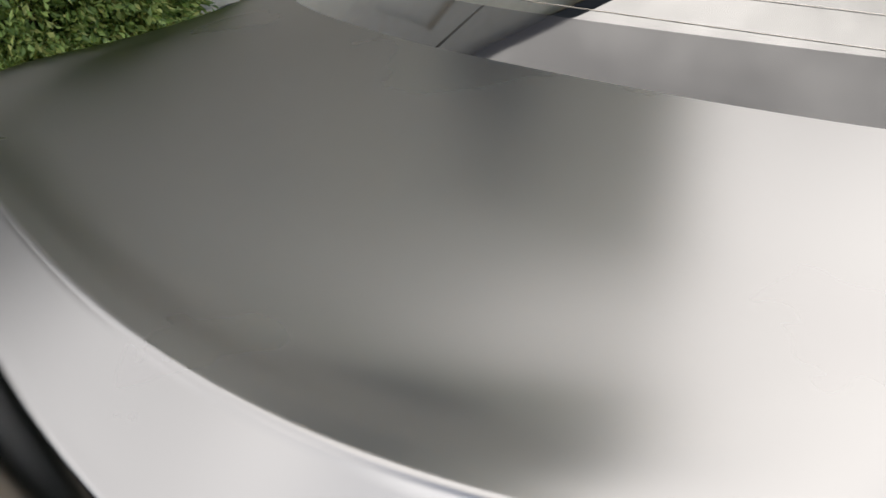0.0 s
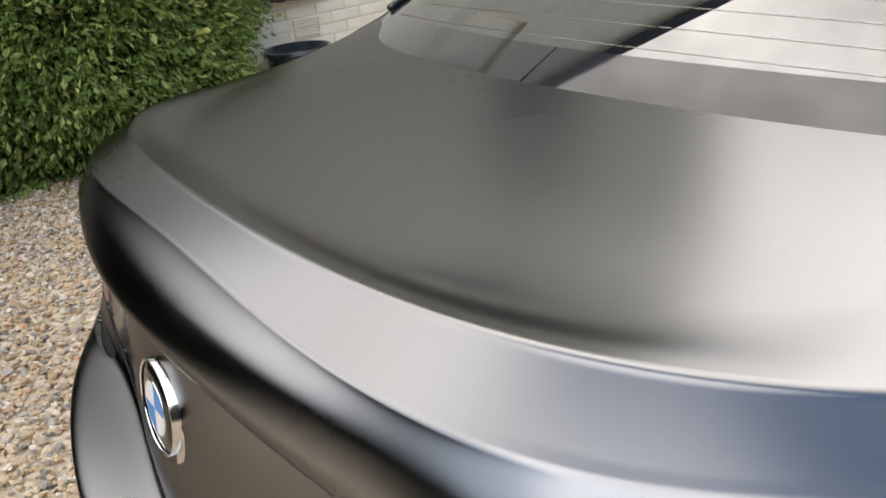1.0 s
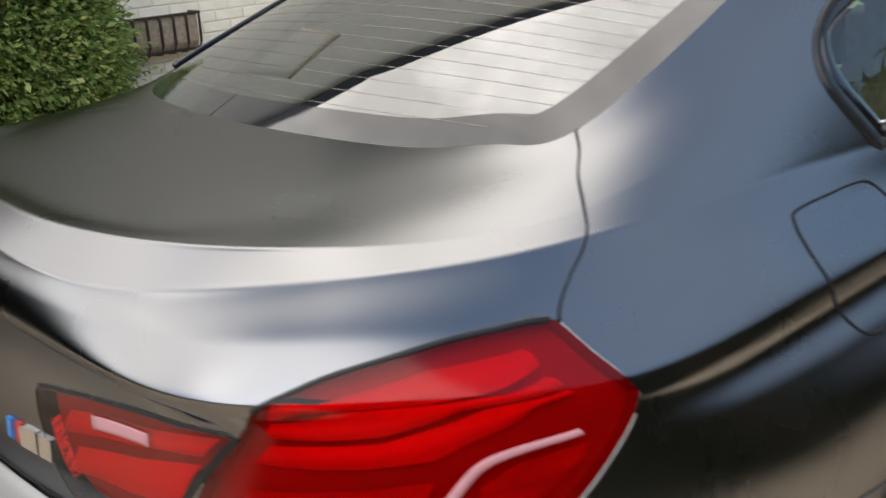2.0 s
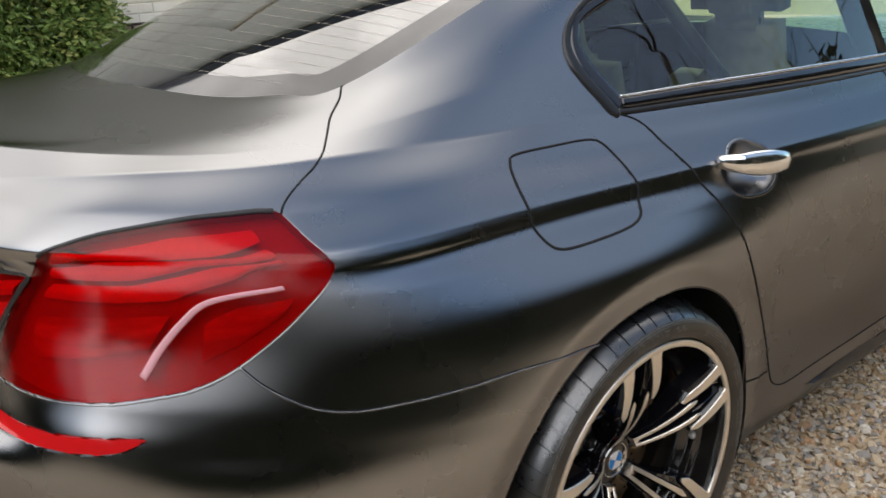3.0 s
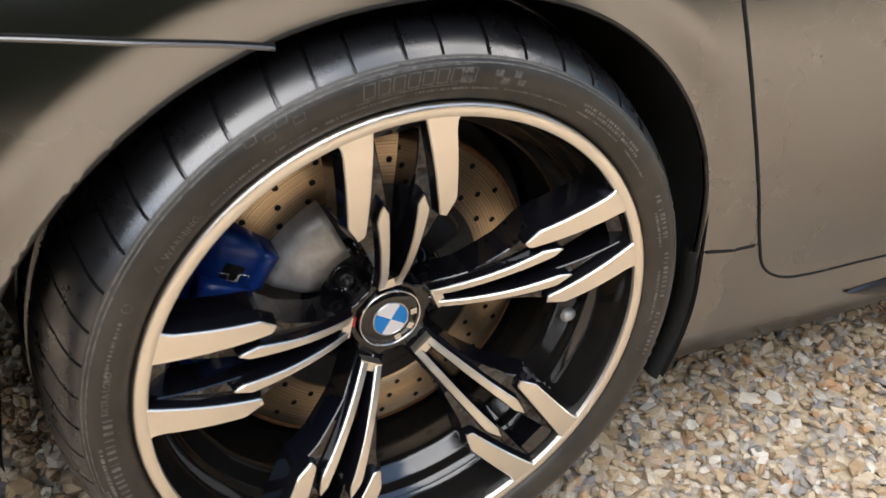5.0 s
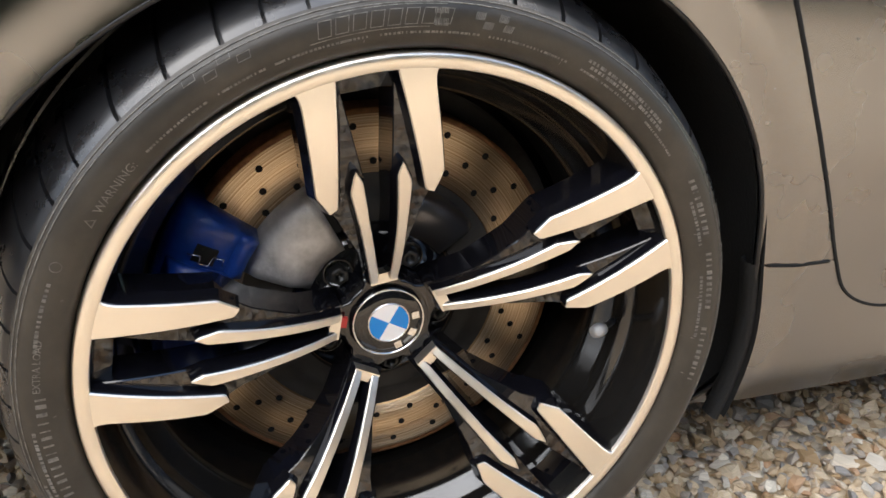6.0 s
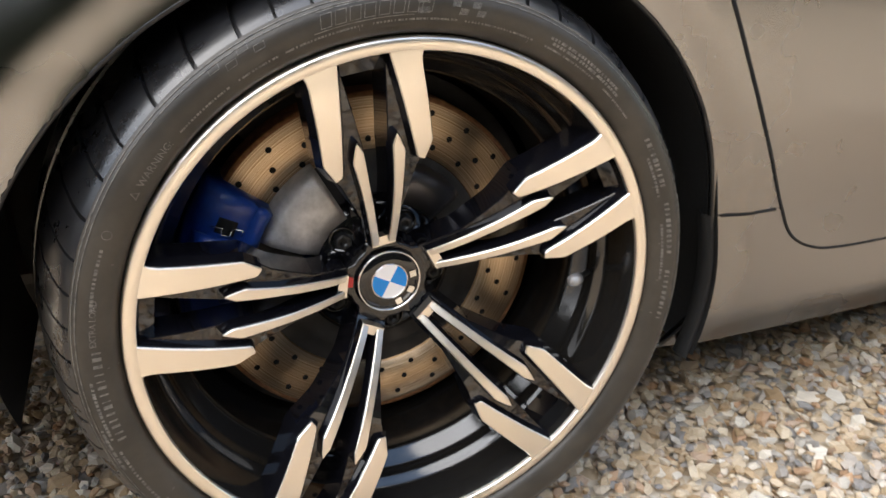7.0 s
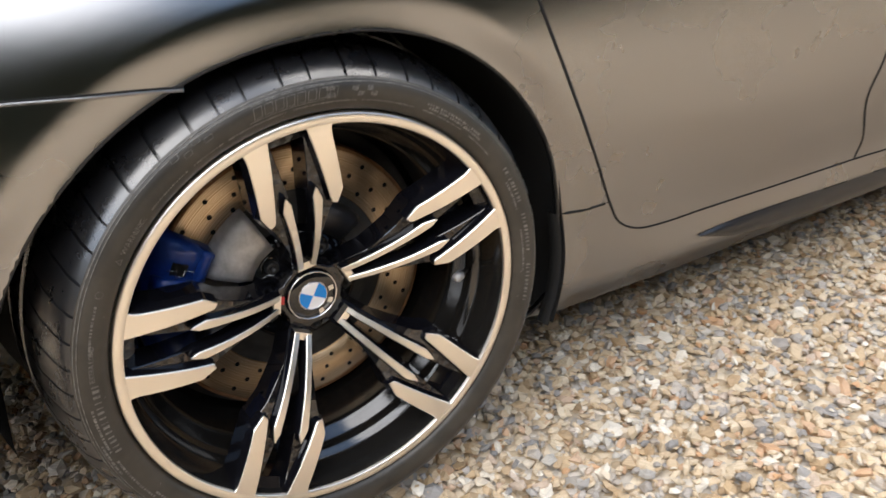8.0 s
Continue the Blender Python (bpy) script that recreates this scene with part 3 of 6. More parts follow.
def house():
    h = empty("house", "white-painted brick house with a steep gable and dark verge", "house", (0, 0, 0))
    y0, y1, low, top = -4.46, 5.96, 2.73, 10.36
    rake0 = -1.83
    # openings: a blind recess and an upper window, as (y, y, z, z)
    recess, pane_at = (0.67, 1.45, 3.07, 4.17), (2.35, 3.7, 3.27, 4.69)

    def height(y):
        return low if y < rake0 else low + (top - low) * (y - rake0) / (y1 - 0.15 - rake0) if y < y1 - 0.15 else top

    bm = bmesh.new()
    cuts = sorted({y0, rake0, y1 - 0.15, y1, *recess[:2], *pane_at[:2]})
    for a, b in zip(cuts[:-1], cuts[1:]):
        spans = [(-0.1, None)]
        for o in (recess, pane_at):
            if o[0] <= a and b <= o[1]:
                spans = [(-0.1, o[2]), (o[3], None)]
        for z0, z1 in spans:
            v = [bm.verts.new((x, y, z)) for x in (WALL_X - 0.25, WALL_X - 0.004) for y, z in ((a, z0), (b, z0), (b, height(b) if z1 is None else z1), (a, height(a) if z1 is None else z1))]
            for f in ((4, 5, 6, 7), (3, 2, 1, 0), (0, 1, 5, 4), (1, 2, 6, 5), (2, 3, 7, 6), (3, 0, 4, 7)):
                bm.faces.new([v[i] for i in f])
    part("wall", bm, MORTAR, h, flat=True)
    boxed("side_wall", (WALL_X - 5, WALL_X - 0.25, y1 - 0.25, y1, -0.1, top), BRICK, h)
    boxed("recess_back", (WALL_X - 0.2, WALL_X - 0.12, *recess), BRICK, h)
    # roof slopes with thickness, overhanging the gable a little
    for name, (ya, za), (yb, zb) in (("roof", (rake0 - 0.25, low - 0.12), (y1 - 0.15, top + 0.1)), ("low_roof", (y0, low + 0.02), (rake0 - 0.2, low + 0.03))):
        v = [(x, y, z + t) for t in (0, 0.14) for x in (WALL_X + 0.09, WALL_X - 6) for y, z in ((ya, za), (yb, zb))]
        mesh_of(name, v, [(0, 1, 3, 2), (4, 6, 7, 5), (0, 4, 5, 1), (2, 3, 7, 6), (0, 2, 6, 4), (1, 5, 7, 3)], SLATE, h, flat=True)
    v = [(x, y, z + t) for t in (-0.16, 0.16) for x in (WALL_X + 0.095, WALL_X + 0.13) for y, z in ((rake0 - 0.25, low - 0.1), (y1 - 0.1, top + 0.12))]
    mesh_of("verge_board", v, [(0, 1, 3, 2), (4, 6, 7, 5), (0, 4, 5, 1), (2, 3, 7, 6), (0, 2, 6, 4), (1, 5, 7, 3)], GUTTER, h, flat=True)
    v, f = tube([(WALL_X + 0.14, y0, low - 0.02), (WALL_X + 0.14, rake0 - 0.3, low - 0.02)], 0.055, 12)
    mesh_of("gutter", v, f, GUTTER, h)
    wy0, wy1, wz0, wz1 = pane_at
    w = boxed("window", (WALL_X - 0.12, WALL_X - 0.10, wy0, wy1, wz0, wz1), GLOSS_BLACK, h)
    bm = bmesh.new()
    for d in ((wy0, wy0 + 0.07, wz0, wz1), (wy1 - 0.07, wy1, wz0, wz1), ((wy0 + wy1) / 2 - 0.03, (wy0 + wy1) / 2 + 0.03, wz0 + 0.07, wz1 - 0.07),
              (wy0 + 0.07, wy1 - 0.07, wz0, wz0 + 0.07), (wy0 + 0.07, wy1 - 0.07, wz1 - 0.07, wz1)):
        box(bm, WALL_X - 0.098, WALL_X - 0.05, *d)
    part("window_frame", bm, FRAME, w, flat=True)
    boxed("sill", (WALL_X - 0.1, WALL_X + 0.06, wy0 - 0.08, wy1 + 0.08, wz0 - 0.07, wz0), FRAME, h, 0.008)
    return h


HOUSE = house()


def shrub(name, centre, radius, height, count, leaf, mat, seed, label, lumps=9, category="shrub"):
    """Stems and a crown of many leaves on a lumpy outline."""
    rng = np.random.default_rng(seed)
    s = empty(name, label, category, centre)
    stems, sf, k = [], [], 0
    for i in range(7):
        a = rng.uniform(0, 2 * math.pi)
        tip = (radius[0] * 0.6 * math.cos(a), radius[1] * 0.6 * math.sin(a), height * rng.uniform(0.6, 0.9))
        v, f = tube([(0.08 * math.cos(a), 0.08 * math.sin(a), -0.02), (tip[0] * 0.4, tip[1] * 0.4, tip[2] * 0.5), tip], [0.025, 0.016, 0.006], 6)
        stems += v
        sf += [tuple(q + k for q in g) for g in f]
        k += len(v)
    mesh_of("stem", stems, sf, BARK, s)
    lump = rng.normal(size=(lumps * 6, 3))
    lump /= np.linalg.norm(lump, axis=1)[:, None]
    gain = rng.uniform(0.0, 0.22, len(lump))
    # most leaves hang in sprays that droop from their tips, the rest fill the dark inside
    sprays = max(count // 62, 20)
    kd = rng.normal(size=(sprays, 3))
    kd /= np.linalg.norm(kd, axis=1)[:, None]
    kr = 0.86 + (np.exp(-(1 - kd @ lump.T) * 26) * gain).max(1) + rng.normal(0, 0.03, sprays)
    which = rng.integers(0, sprays, count)
    d, inside = kd[which], rng.random(count) < 0.22
    spread = rng.normal(size=(count, 3)) * leaf * 1.15
    spread[:, 2] -= 0.75 * np.hypot(spread[:, 0], spread[:, 1]) - leaf * 0.5
    p = d * kr[which][:, None] * (radius[0], radius[1], height * 0.56) + spread + (0, 0, height * 0.5)
    q = rng.normal(size=(count, 3))
    q /= np.linalg.norm(q, axis=1)[:, None]
    p[inside] = (q * rng.uniform(0.7, 0.84, count)[:, None] * (radius[0], radius[1], height * 0.56) + (0, 0, height * 0.5))[inside]
    p[:, 2] = np.maximum(p[:, 2], 0.03)
    # leaf sprays: a bent blade of two quads, its tip drooping outwards
    out = d + rng.normal(scale=0.55, size=d.shape) + (0, 0, -0.25)
    out /= np.linalg.norm(out, axis=1)[:, None]
    side = np.cross(out, rng.normal(size=d.shape))
    side /= np.linalg.norm(side, axis=1)[:, None]
    up = np.cross(side, out)
    ln = leaf * rng.uniform(0.6, 1.4, count)[:, None]
    w = ln * rng.uniform(0.16, 0.3, count)[:, None]
    a, b, c = p, p + out * ln * 0.5 + up * ln * 0.12, p + out * ln
    v = np.stack([a, b - side * w, c, b + side * w], 1).reshape(-1, 3)
    i = np.arange(count)[:, None] * 4
    f = np.concatenate([i + (0, 1, 2), i + (0, 2, 3)])
    mesh_of("crown", v, f, mat, s, flat=True)
    return s


shrub("shrub", (-3.93, -0.15, 0), (0.46, 0.98), 1.72, 90000, 0.046, LEAF, 4, "dense evergreen shrub with drooping light green sprays")
# ---- car body ----
CAR = empty("car", "satin dark grey four-door coupe parked on gravel", "car")
STEP_U, STEP_W = 0.0064, 0.0050
MAX_V = len(RAILS) - 1


def width_scale():
    """Metres per rail, taken where the flank is seen."""
    us = np.linspace(0.7, 2.2, 40)
    vs = np.linspace(0, MAX_V, MAX_V * 10 + 1)
    g = body(*np.meshgrid(us, vs, indexing="ij"))
    step = np.linalg.norm(np.diff(g, axis=1), axis=2).mean(0)
    return vs, np.r_[0, np.cumsum(step)]


V_OF, W_OF = width_scale()
to_w = lambda v: np.interp(v, V_OF, W_OF)
to_v = lambda w: np.interp(w, W_OF, V_OF)


def rounded(points, closed=False, n=10, cut=0.0):
    """A smooth line through (u, v) points, given in (u, w)."""
    p = np.array([(u, float(to_w(v))) for u, v in points])
    q = np.r_[p[-1:], p, p[:2]] if closed else np.r_[2 * p[:1] - p[1:2], p, 2 * p[-1:] - p[-2:-1]]
    out = []
    for i in range(1, len(q) - 2):
        a, b, c, d = q[i - 1:i + 3]
        for t in np.linspace(0, 1, n, endpoint=False):
            out.append(0.5 * (2 * b + (c - a) * t + (2 * a - 5 * b + 4 * c - d) * t * t + (3 * b - a - 3 * c + d) * t ** 3))
    out.append(out[0] if closed else p[-1])
    return np.array(out)


def arch_line():
    """The wheel arch as a line of the skin: an arc in the side view whose rear end runs down and back along the bumper's edge."""
    us, vs = np.linspace(0.95, 2.1, 300), np.linspace(0, 8, 300)
    g = body(*np.meshgrid(us, vs, indexing="ij"))
    arc = []
    for a in np.radians(np.linspace(-72, 122, 80)):
        r = float(arch_r(math.degrees(a)))
        arc.append((r * math.sin(a), AXLE + r * math.cos(a)))
    tail = [(arc[0][0] - 0.44 * (arc[0][1] - z), z) for z in np.linspace(0.16, arc[0][1] - 0.012, 26)]
    out = []
    for y, z in tail + arc:
        d = np.hypot(g[..., 1] - y, g[..., 2] - z)
        i, j = np.unravel_index(d.argmin(), d.shape)
        # a closer look round the nearest point
        uu, vv = np.meshgrid(us[i] + np.linspace(-0.005, 0.005, 41), np.clip(vs[j] + np.linspace(-0.035, 0.035, 41), 0, 8), indexing="ij")
        near = body(uu, vv)
        i, j = np.unravel_index(np.hypot(near[..., 1] - y, near[..., 2] - z).argmin(), uu.shape)
        out.append((uu[i, j], float(to_w(vv[i, j]))))
    o = np.array(out)
    o[1:-1] = (o[:-2] + 2 * o[1:-1] + o[2:]) / 4
    return o


END_U = 3.3
FUEL = rounded([(1.40, 10.1), (1.418, 10.3), (1.505, 10.32), (1.59, 10.3), (1.619, 10.1), (1.632, 9.6), (1.634, 8.5), (1.63, 7.85), (1.617, 7.35), (1.59, 7.1), (1.54, 6.99), (1.45, 6.95), (1.41, 7.0), (1.392, 7.2), (1.383, 7.7), (1.381, 8.6), (1.387, 9.6)], True)
TRUNK = rounded([(0.985, 9.98), (1.005, 10.55), (1.025, 11.05), (1.03, 12.0), (1.028, 13.5), (1.026, 15.0)])
LAMP = rounded([(0.648, 8.55), (0.672, 9.3), (0.72, 9.64), (0.815, 9.93), (0.90, 10.04), (0.955, 10.06), (0.985, 9.95), (1.01, 9.45), (1.03, 8.8), (1.035, 8.0), (1.012, 7.4), (0.98, 6.86), (0.93, 6.29), (0.87, 5.74), (0.815, 5.43), (0.765, 5.28), (0.71, 5.13), (0.625, 4.98), (0.52, 4.85), (0.485, 4.9), (0.52, 5.4), (0.565, 6.1), (0.60, 6.75), (0.63, 7.5)], True)
TLAMP = rounded([(0.243, 5.86), (0.31, 6.06), (0.395, 6.28), (0.5, 6.62), (0.60, 7.02), (0.585, 6.55), (0.55, 6.0), (0.50, 5.35), (0.47, 4.9), (0.44, 4.62), (0.375, 4.48), (0.305, 4.44), (0.27, 4.75), (0.25, 5.2), (0.238, 5.6)], True)
BUMPER = rounded([(0.87, 5.74), (0.895, 5.5), (0.925, 5.29), (0.96, 5.07), (0.995, 4.94), (1.03, 4.88), (1.105, 4.87), (1.185, 4.87), (1.26, 4.88), (1.35, 4.79), (1.43, 4.68)])
TAIL_LOW = rounded([(-0.02, 4.15), (0.15, 4.15), (0.27, 4.2), (0.40, 4.3), (0.47, 4.6), (0.50, 4.86)])
DOOR = rounded([(1.70, 10.95), (1.735, 10.62), (1.762, 9.8), (1.787, 8.7), (1.832, 6.86), (1.873, 6.0), (1.91, 5.2), (1.945, 4.5), (1.98, 3.8), (2.015, 3.1), (2.045, 2.5), (2.072, 2.1), (2.115, 1.87), (2.17, 1.82), (2.285, 1.86), (2.415, 1.85), (2.695, 1.77), (2.85, 1.7), (END_U + 0.02, 1.6)])
FDOOR = rounded([(2.675, 10.95), (2.69, 10.53), (2.731, 9.44), (2.765, 7.9), (2.766, 6.7), (2.74, 5.57), (2.702, 4.22), (2.678, 3.2), (2.704, 2.25), (2.69, 1.77)])
SILL = rounded([(1.90, 2.33), (1.951, 2.38), (1.992, 2.43), (2.037, 2.48), (2.047, 2.49)])
SILL_SEAM = rounded([(1.957, 2.386), (1.992, 2.43), (2.036, 2.479)])
DLO = rounded([(1.70, 10.92), (1.665, 11.36), (1.628, 11.8), (1.592, 12.3), (1.576, 12.75), (1.585, 13.2), (1.64, 13.55), (1.80, 13.9), (2.05, 14.15), (2.5, 14.3), (END_U + 0.02, 14.3)])
BELT = rounded([(1.70, 10.92), (1.75, 10.9), (1.94, 10.92), (2.33, 10.9), (2.785, 10.86), (END_U + 0.02, 10.8)])
REFL = rounded([(0.50, 4.05), (0.61, 4.12), (0.69, 4.25), (0.755, 4.4), (0.752, 4.25), (0.727, 3.95), (0.69, 3.8), (0.615, 3.7), (0.50, 3.72), (0.44, 3.85), (0.45, 4.0)], True)
HANDLE = rounded([(1.862, 8.1), (1.873, 7.35), (1.90, 7.02), (1.94, 6.92), (1.99, 6.95), (2.025, 7.2), (2.05, 7.7), (2.052, 8.3), (2.035, 8.95), (2.005, 9.4), (1.965, 9.55), (1.92, 9.45), (1.885, 8.95)], True)
ARCH = arch_line()


def cut_skin(lines):
    """A grid of the skin whose points are drawn onto the lines; returns its (u, w), triangles and their regions."""
    us = np.arange(0, END_U + 1e-6, STEP_U)
    ws = np.arange(0, W_OF[-1] + STEP_W * 0.5, STEP_W)
    ws[-1] = W_OF[-1]
    nu, nw = len(us), len(ws)
    p = np.stack(np.meshgrid(us, ws, indexing="ij"), -1).reshape(-1, 2)
    ratio = np.array([1, STEP_U / STEP_W])
    flat = p * ratio
    on = [set() for _ in range(len(p))]
    border = (p[:, 0] < 1e-6) | (p[:, 0] > us[-1] - 1e-6) | (p[:, 1] < 1e-6) | (p[:, 1] > ws[-1] - 1e-6)
    best, foot_of = np.full(len(p), 1e9), flat.copy()
    for li, line in enumerate(lines):
        q = line * ratio
        off_line = np.full(len(p), 1e9)
        for a, b in zip(q[:-1], q[1:]):
            lo, hi = np.minimum(a, b) - STEP_U, np.maximum(a, b) + STEP_U
            near = np.where(((flat > lo) & (flat < hi)).all(1))[0]
            if not len(near):
                continue
            d = b - a
            t = np.clip(((flat[near] - a) @ d) / max(d @ d, 1e-12), 0, 1)
            foot = a + t[:, None] * d
            off = np.hypot(*(flat[near] - foot).T)
            off_line[near] = np.minimum(off_line[near], off)
            win = off < best[near]
            best[near[win]], foot_of[near[win]] = off[win], foot[win]
        for j in np.where(off_line < 0.72 * STEP_U)[0]:
            on[j].add(li)
    move = (best < 0.72 * STEP_U) & ~border
    flat[move] = foot_of[move]
    p = flat / ratio
    i, j = np.meshgrid(np.arange(nu - 1), np.arange(nw - 1), indexing="ij")
    a, b, c, d = (x.ravel() for x in (i * nw + j, (i + 1) * nw + j, (i + 1) * nw + j + 1, i * nw + j + 1))
    marked = np.array([len(s) > 0 for s in on])
    bd = marked[b] & marked[d] & ~(marked[a] & marked[c])
    tri = np.concatenate([np.stack([np.where(bd, a, a), b, np.where(bd, d, c)], 1), np.stack([np.where(bd, b, a), c, d], 1)])
    area = np.abs(np.cross(p[tri[:, 1]] - p[tri[:, 0]], p[tri[:, 2]] - p[tri[:, 0]]))
    tri = tri[area > 1e-9]
    # flood fill between the lines
    edges = {}
    for k, t in enumerate(tri.tolist()):
        for m, n in ((t[0], t[1]), (t[1], t[2]), (t[2], t[0])):
            edges.setdefault((m, n) if m < n else (n, m), []).append(k)
    root = list(range(len(tri)))

    def find(x):
        while root[x] != x:
            root[x] = root[root[x]]
            x = root[x]
        return x

    for (m, n), ks in edges.items():
        if len(ks) == 2 and not (on[m] & on[n]):
            x, y = find(ks[0]), find(ks[1])
            if x != y:
                root[x] = y
    region = np.array([find(k) for k in range(len(tri))])
    # slivers between lines join a neighbour
    pairs = [(ks[0], ks[1]) for ks in edges.values() if len(ks) == 2]
    for _ in range(6):
        ids, size = np.unique(region, return_counts=True)
        small = set(ids[size < 130].tolist())
        if not small:
            break
        votes = {}
        for x, y in pairs:
            for s, o in ((region[x], region[y]), (region[y], region[x])):
                if s in small and o not in small:
                    votes.setdefault(s, {}).setdefault(o, 0)
                    votes[s][o] += 1
        for s, v in votes.items():
            region[region == s] = max(v, key=v.get)
    return p, tri, region, marked


LINES = [ARCH, FUEL, TRUNK, LAMP, TLAMP, BUMPER, TAIL_LOW, DOOR, FDOOR, SILL, DLO, BELT, REFL, HANDLE]
SKIN_P, SKIN_T, SKIN_R, SKIN_ON = cut_skin(LINES)


def skin_xyz(p):
    return body(p[:, 0], to_v(p[:, 1]))


def skin_normals(p, e=1e-3):
    du = skin_xyz(p + (e, 0)) - skin_xyz(p - (e, 0))
    w0, w1 = np.clip(p[:, 1] - e, 0, W_OF[-1]), np.clip(p[:, 1] + e, 0, W_OF[-1])
    dw = skin_xyz(np.stack([p[:, 0], w1], 1)) - skin_xyz(np.stack([p[:, 0], w0], 1))
    n = np.cross(du, dw)
    return n / np.maximum(np.linalg.norm(n, axis=1), 1e-9)[:, None]


XYZ, NRM = skin_xyz(SKIN_P), skin_normals(SKIN_P)


def calm_normals(v_from=12.2, wide=12, tall=8):
    """Evens out the shading of the deck and pillars above the lip."""
    nu = len(np.arange(0, END_U + 1e-6, STEP_U))
    g = NRM.reshape(nu, -1, 3)
    j0 = int(float(to_w(v_from)) / STEP_W) + 1
    block = g[:, j0:].copy()
    for axis, sigma in ((0, wide), (1, tall)):
        reach = 3 * sigma
        k = np.exp(-0.5 * (np.arange(-reach, reach + 1) / sigma) ** 2)
        k /= k.sum()
        pad = [(0, 0)] * 3
        pad[axis] = (reach, reach)
        wide_block = np.pad(block, pad, mode="reflect" if axis == 0 else "edge")
        n = block.shape[axis]
        block = sum(w * np.take(wide_block, np.arange(i, i + n), axis) for i, w in enumerate(k))
    blend = np.clip(np.arange(block.shape[1]) / 10, 0, 1)[None, :, None] * (0.25 + 0.75 * smooth(0.4, 0.75, np.arange(nu) * STEP_U))[:, None, None]
    g[:, j0:] = g[:, j0:] * (1 - blend) + block * blend
    g /= np.maximum(np.linalg.norm(g, axis=2), 1e-9)[..., None]
    return g.reshape(-1, 3)


NRM = calm_normals()


def region_at(u, v):
    c = SKIN_P[SKIN_T].mean(1) - (u, float(to_w(v)))
    return SKIN_R[np.hypot(*c.T).argmin()]


def piece(regions, inset=0.0015):
    """Points, faces and normals of a panel, drawn in a little from its lines and turned in at the edge."""
    t = SKIN_T[np.isin(SKIN_R, list(regions))]
    used, inv = np.unique(t, return_inverse=True)
    f = inv.reshape(-1, 3)
    v, n = XYZ[used].copy(), NRM[used].copy()
    count = {}
    for a, b, c in f.tolist():
        for m, k in ((a, b), (b, c), (c, a)):
            count[(m, k)] = True
    rim = [(m, k) for m, k in count if (k, m) not in count]
    on = SKIN_ON[used]
    move = np.zeros_like(v)
    for m, k in rim:
        if on[m] and on[k]:
            inward = np.cross(n[m], v[k] - v[m])
            inward /= max(np.linalg.norm(inward), 1e-9)
            move[m] += inward
            move[k] += inward
    ln = np.linalg.norm(move, axis=1)
    v[ln > 0] += move[ln > 0] / ln[ln > 0][:, None] * inset
    lip, extra, faces = {}, [], f.tolist()
    for m, k in rim:
        if on[m] and on[k]:
            for q in (m, k):
                if q not in lip:
                    lip[q] = len(v) + len(extra)
                    extra.append(v[q] - n[q] * 0.009 - move[q] / max(ln[q], 1e-9) * 0.001)
            faces.append((k, m, lip[m], lip[k]))
    if extra:
        v = np.r_[v, np.array(extra)]
        n = np.r_[n, n[list(lip)]]
    return v, faces, n


def mirror(v, faces, n):
    return v * (-1, 1, 1), [tuple(f)[::-1] for f in faces], n * (-1, 1, 1)


def both(a, b):
    return np.r_[a[0], b[0]], [tuple(f) for f in a[1]] + [tuple(i + len(a[0]) for i in f) for f in b[1]], np.r_[a[2], b[2]]


def panel(name, regions, mat, sides="rl", parent=CAR, label="", inset=0.0015):
    p = piece(regions, inset)
    made = []
    if sides == "both":
        v, f, n = both(p, mirror(*p))
        made.append(mesh_of(name, v, f, mat, parent, n, label=label))
    else:
        for s in sides:
            v, f, n = p if s == "r" else mirror(*p)
            made.append(mesh_of(name, v, f, mat, parent, n, label=label))
    return made


R_TRUNK, R_LAMP, R_TLAMP = region_at(0.3, 9.5), region_at(0.9, 8), region_at(0.4, 5.5)
R_BUMPER, R_FUEL, R_QUARTER = region_at(0.3, 2.5), region_at(1.5, 9), region_at(1.25, 9.5)
R_DOOR, R_FDOOR, R_SILL = region_at(2.3, 5), region_at(3.0, 5), region_at(2.6, 0.8)
R_WINDOW, R_ARCH, R_REFL, R_HANDLE = region_at(2.3, 12.5), region_at(1.56, 3), region_at(0.6, 3.9), region_at(1.957, 8.2)
panel("trunk_lid", {R_TRUNK}, PAINT, "both")
panel("rear_bumper", {R_BUMPER}, PAINT, "both")
panel("quarter_panel", {R_QUARTER}, PAINT)
panel("fuel_flap", {R_FUEL}, PAINT, "r")
panel("rear_door", {R_DOOR}, PAINT)
panel("front_door", {R_FDOOR}, PAINT)
if R_SILL not in (R_BUMPER, R_QUARTER):
    panel("sill", {R_SILL}, PAINT)


def under_shell():
    """Dark inner shell behind the gaps."""
    drop = {R_WINDOW, R_ARCH, R_LAMP, R_TLAMP, R_HANDLE}
    t = SKIN_T[~np.isin(SKIN_R, list(drop))]
    used, inv = np.unique(t, return_inverse=True)
    v = XYZ[used] - NRM[used] * 0.011
    a = (v, inv.reshape(-1, 3).tolist(), NRM[used])
    v, f, n = both(a, mirror(*a))
    mesh_of("inner_shell", v, f, GAP, CAR, n)


under_shell()


def sunk(name, region, mat, depth, parent, sides="rl", label="", ahead=False):
    """A copy of a region of the skin, set in by depth."""
    t = SKIN_T[SKIN_R == region]
    used, inv = np.unique(t, return_inverse=True)
    f, made = inv.reshape(-1, 3).tolist(), []
    for s in sides:
        a = (XYZ[used] + np.array((0, depth, 0)) if ahead else XYZ[used] - NRM[used] * depth, f, NRM[used])
        v, g, n = a if s == "r" else mirror(*a)
        made.append(mesh_of(name, v, g, mat, parent, n, label=label))
    return made


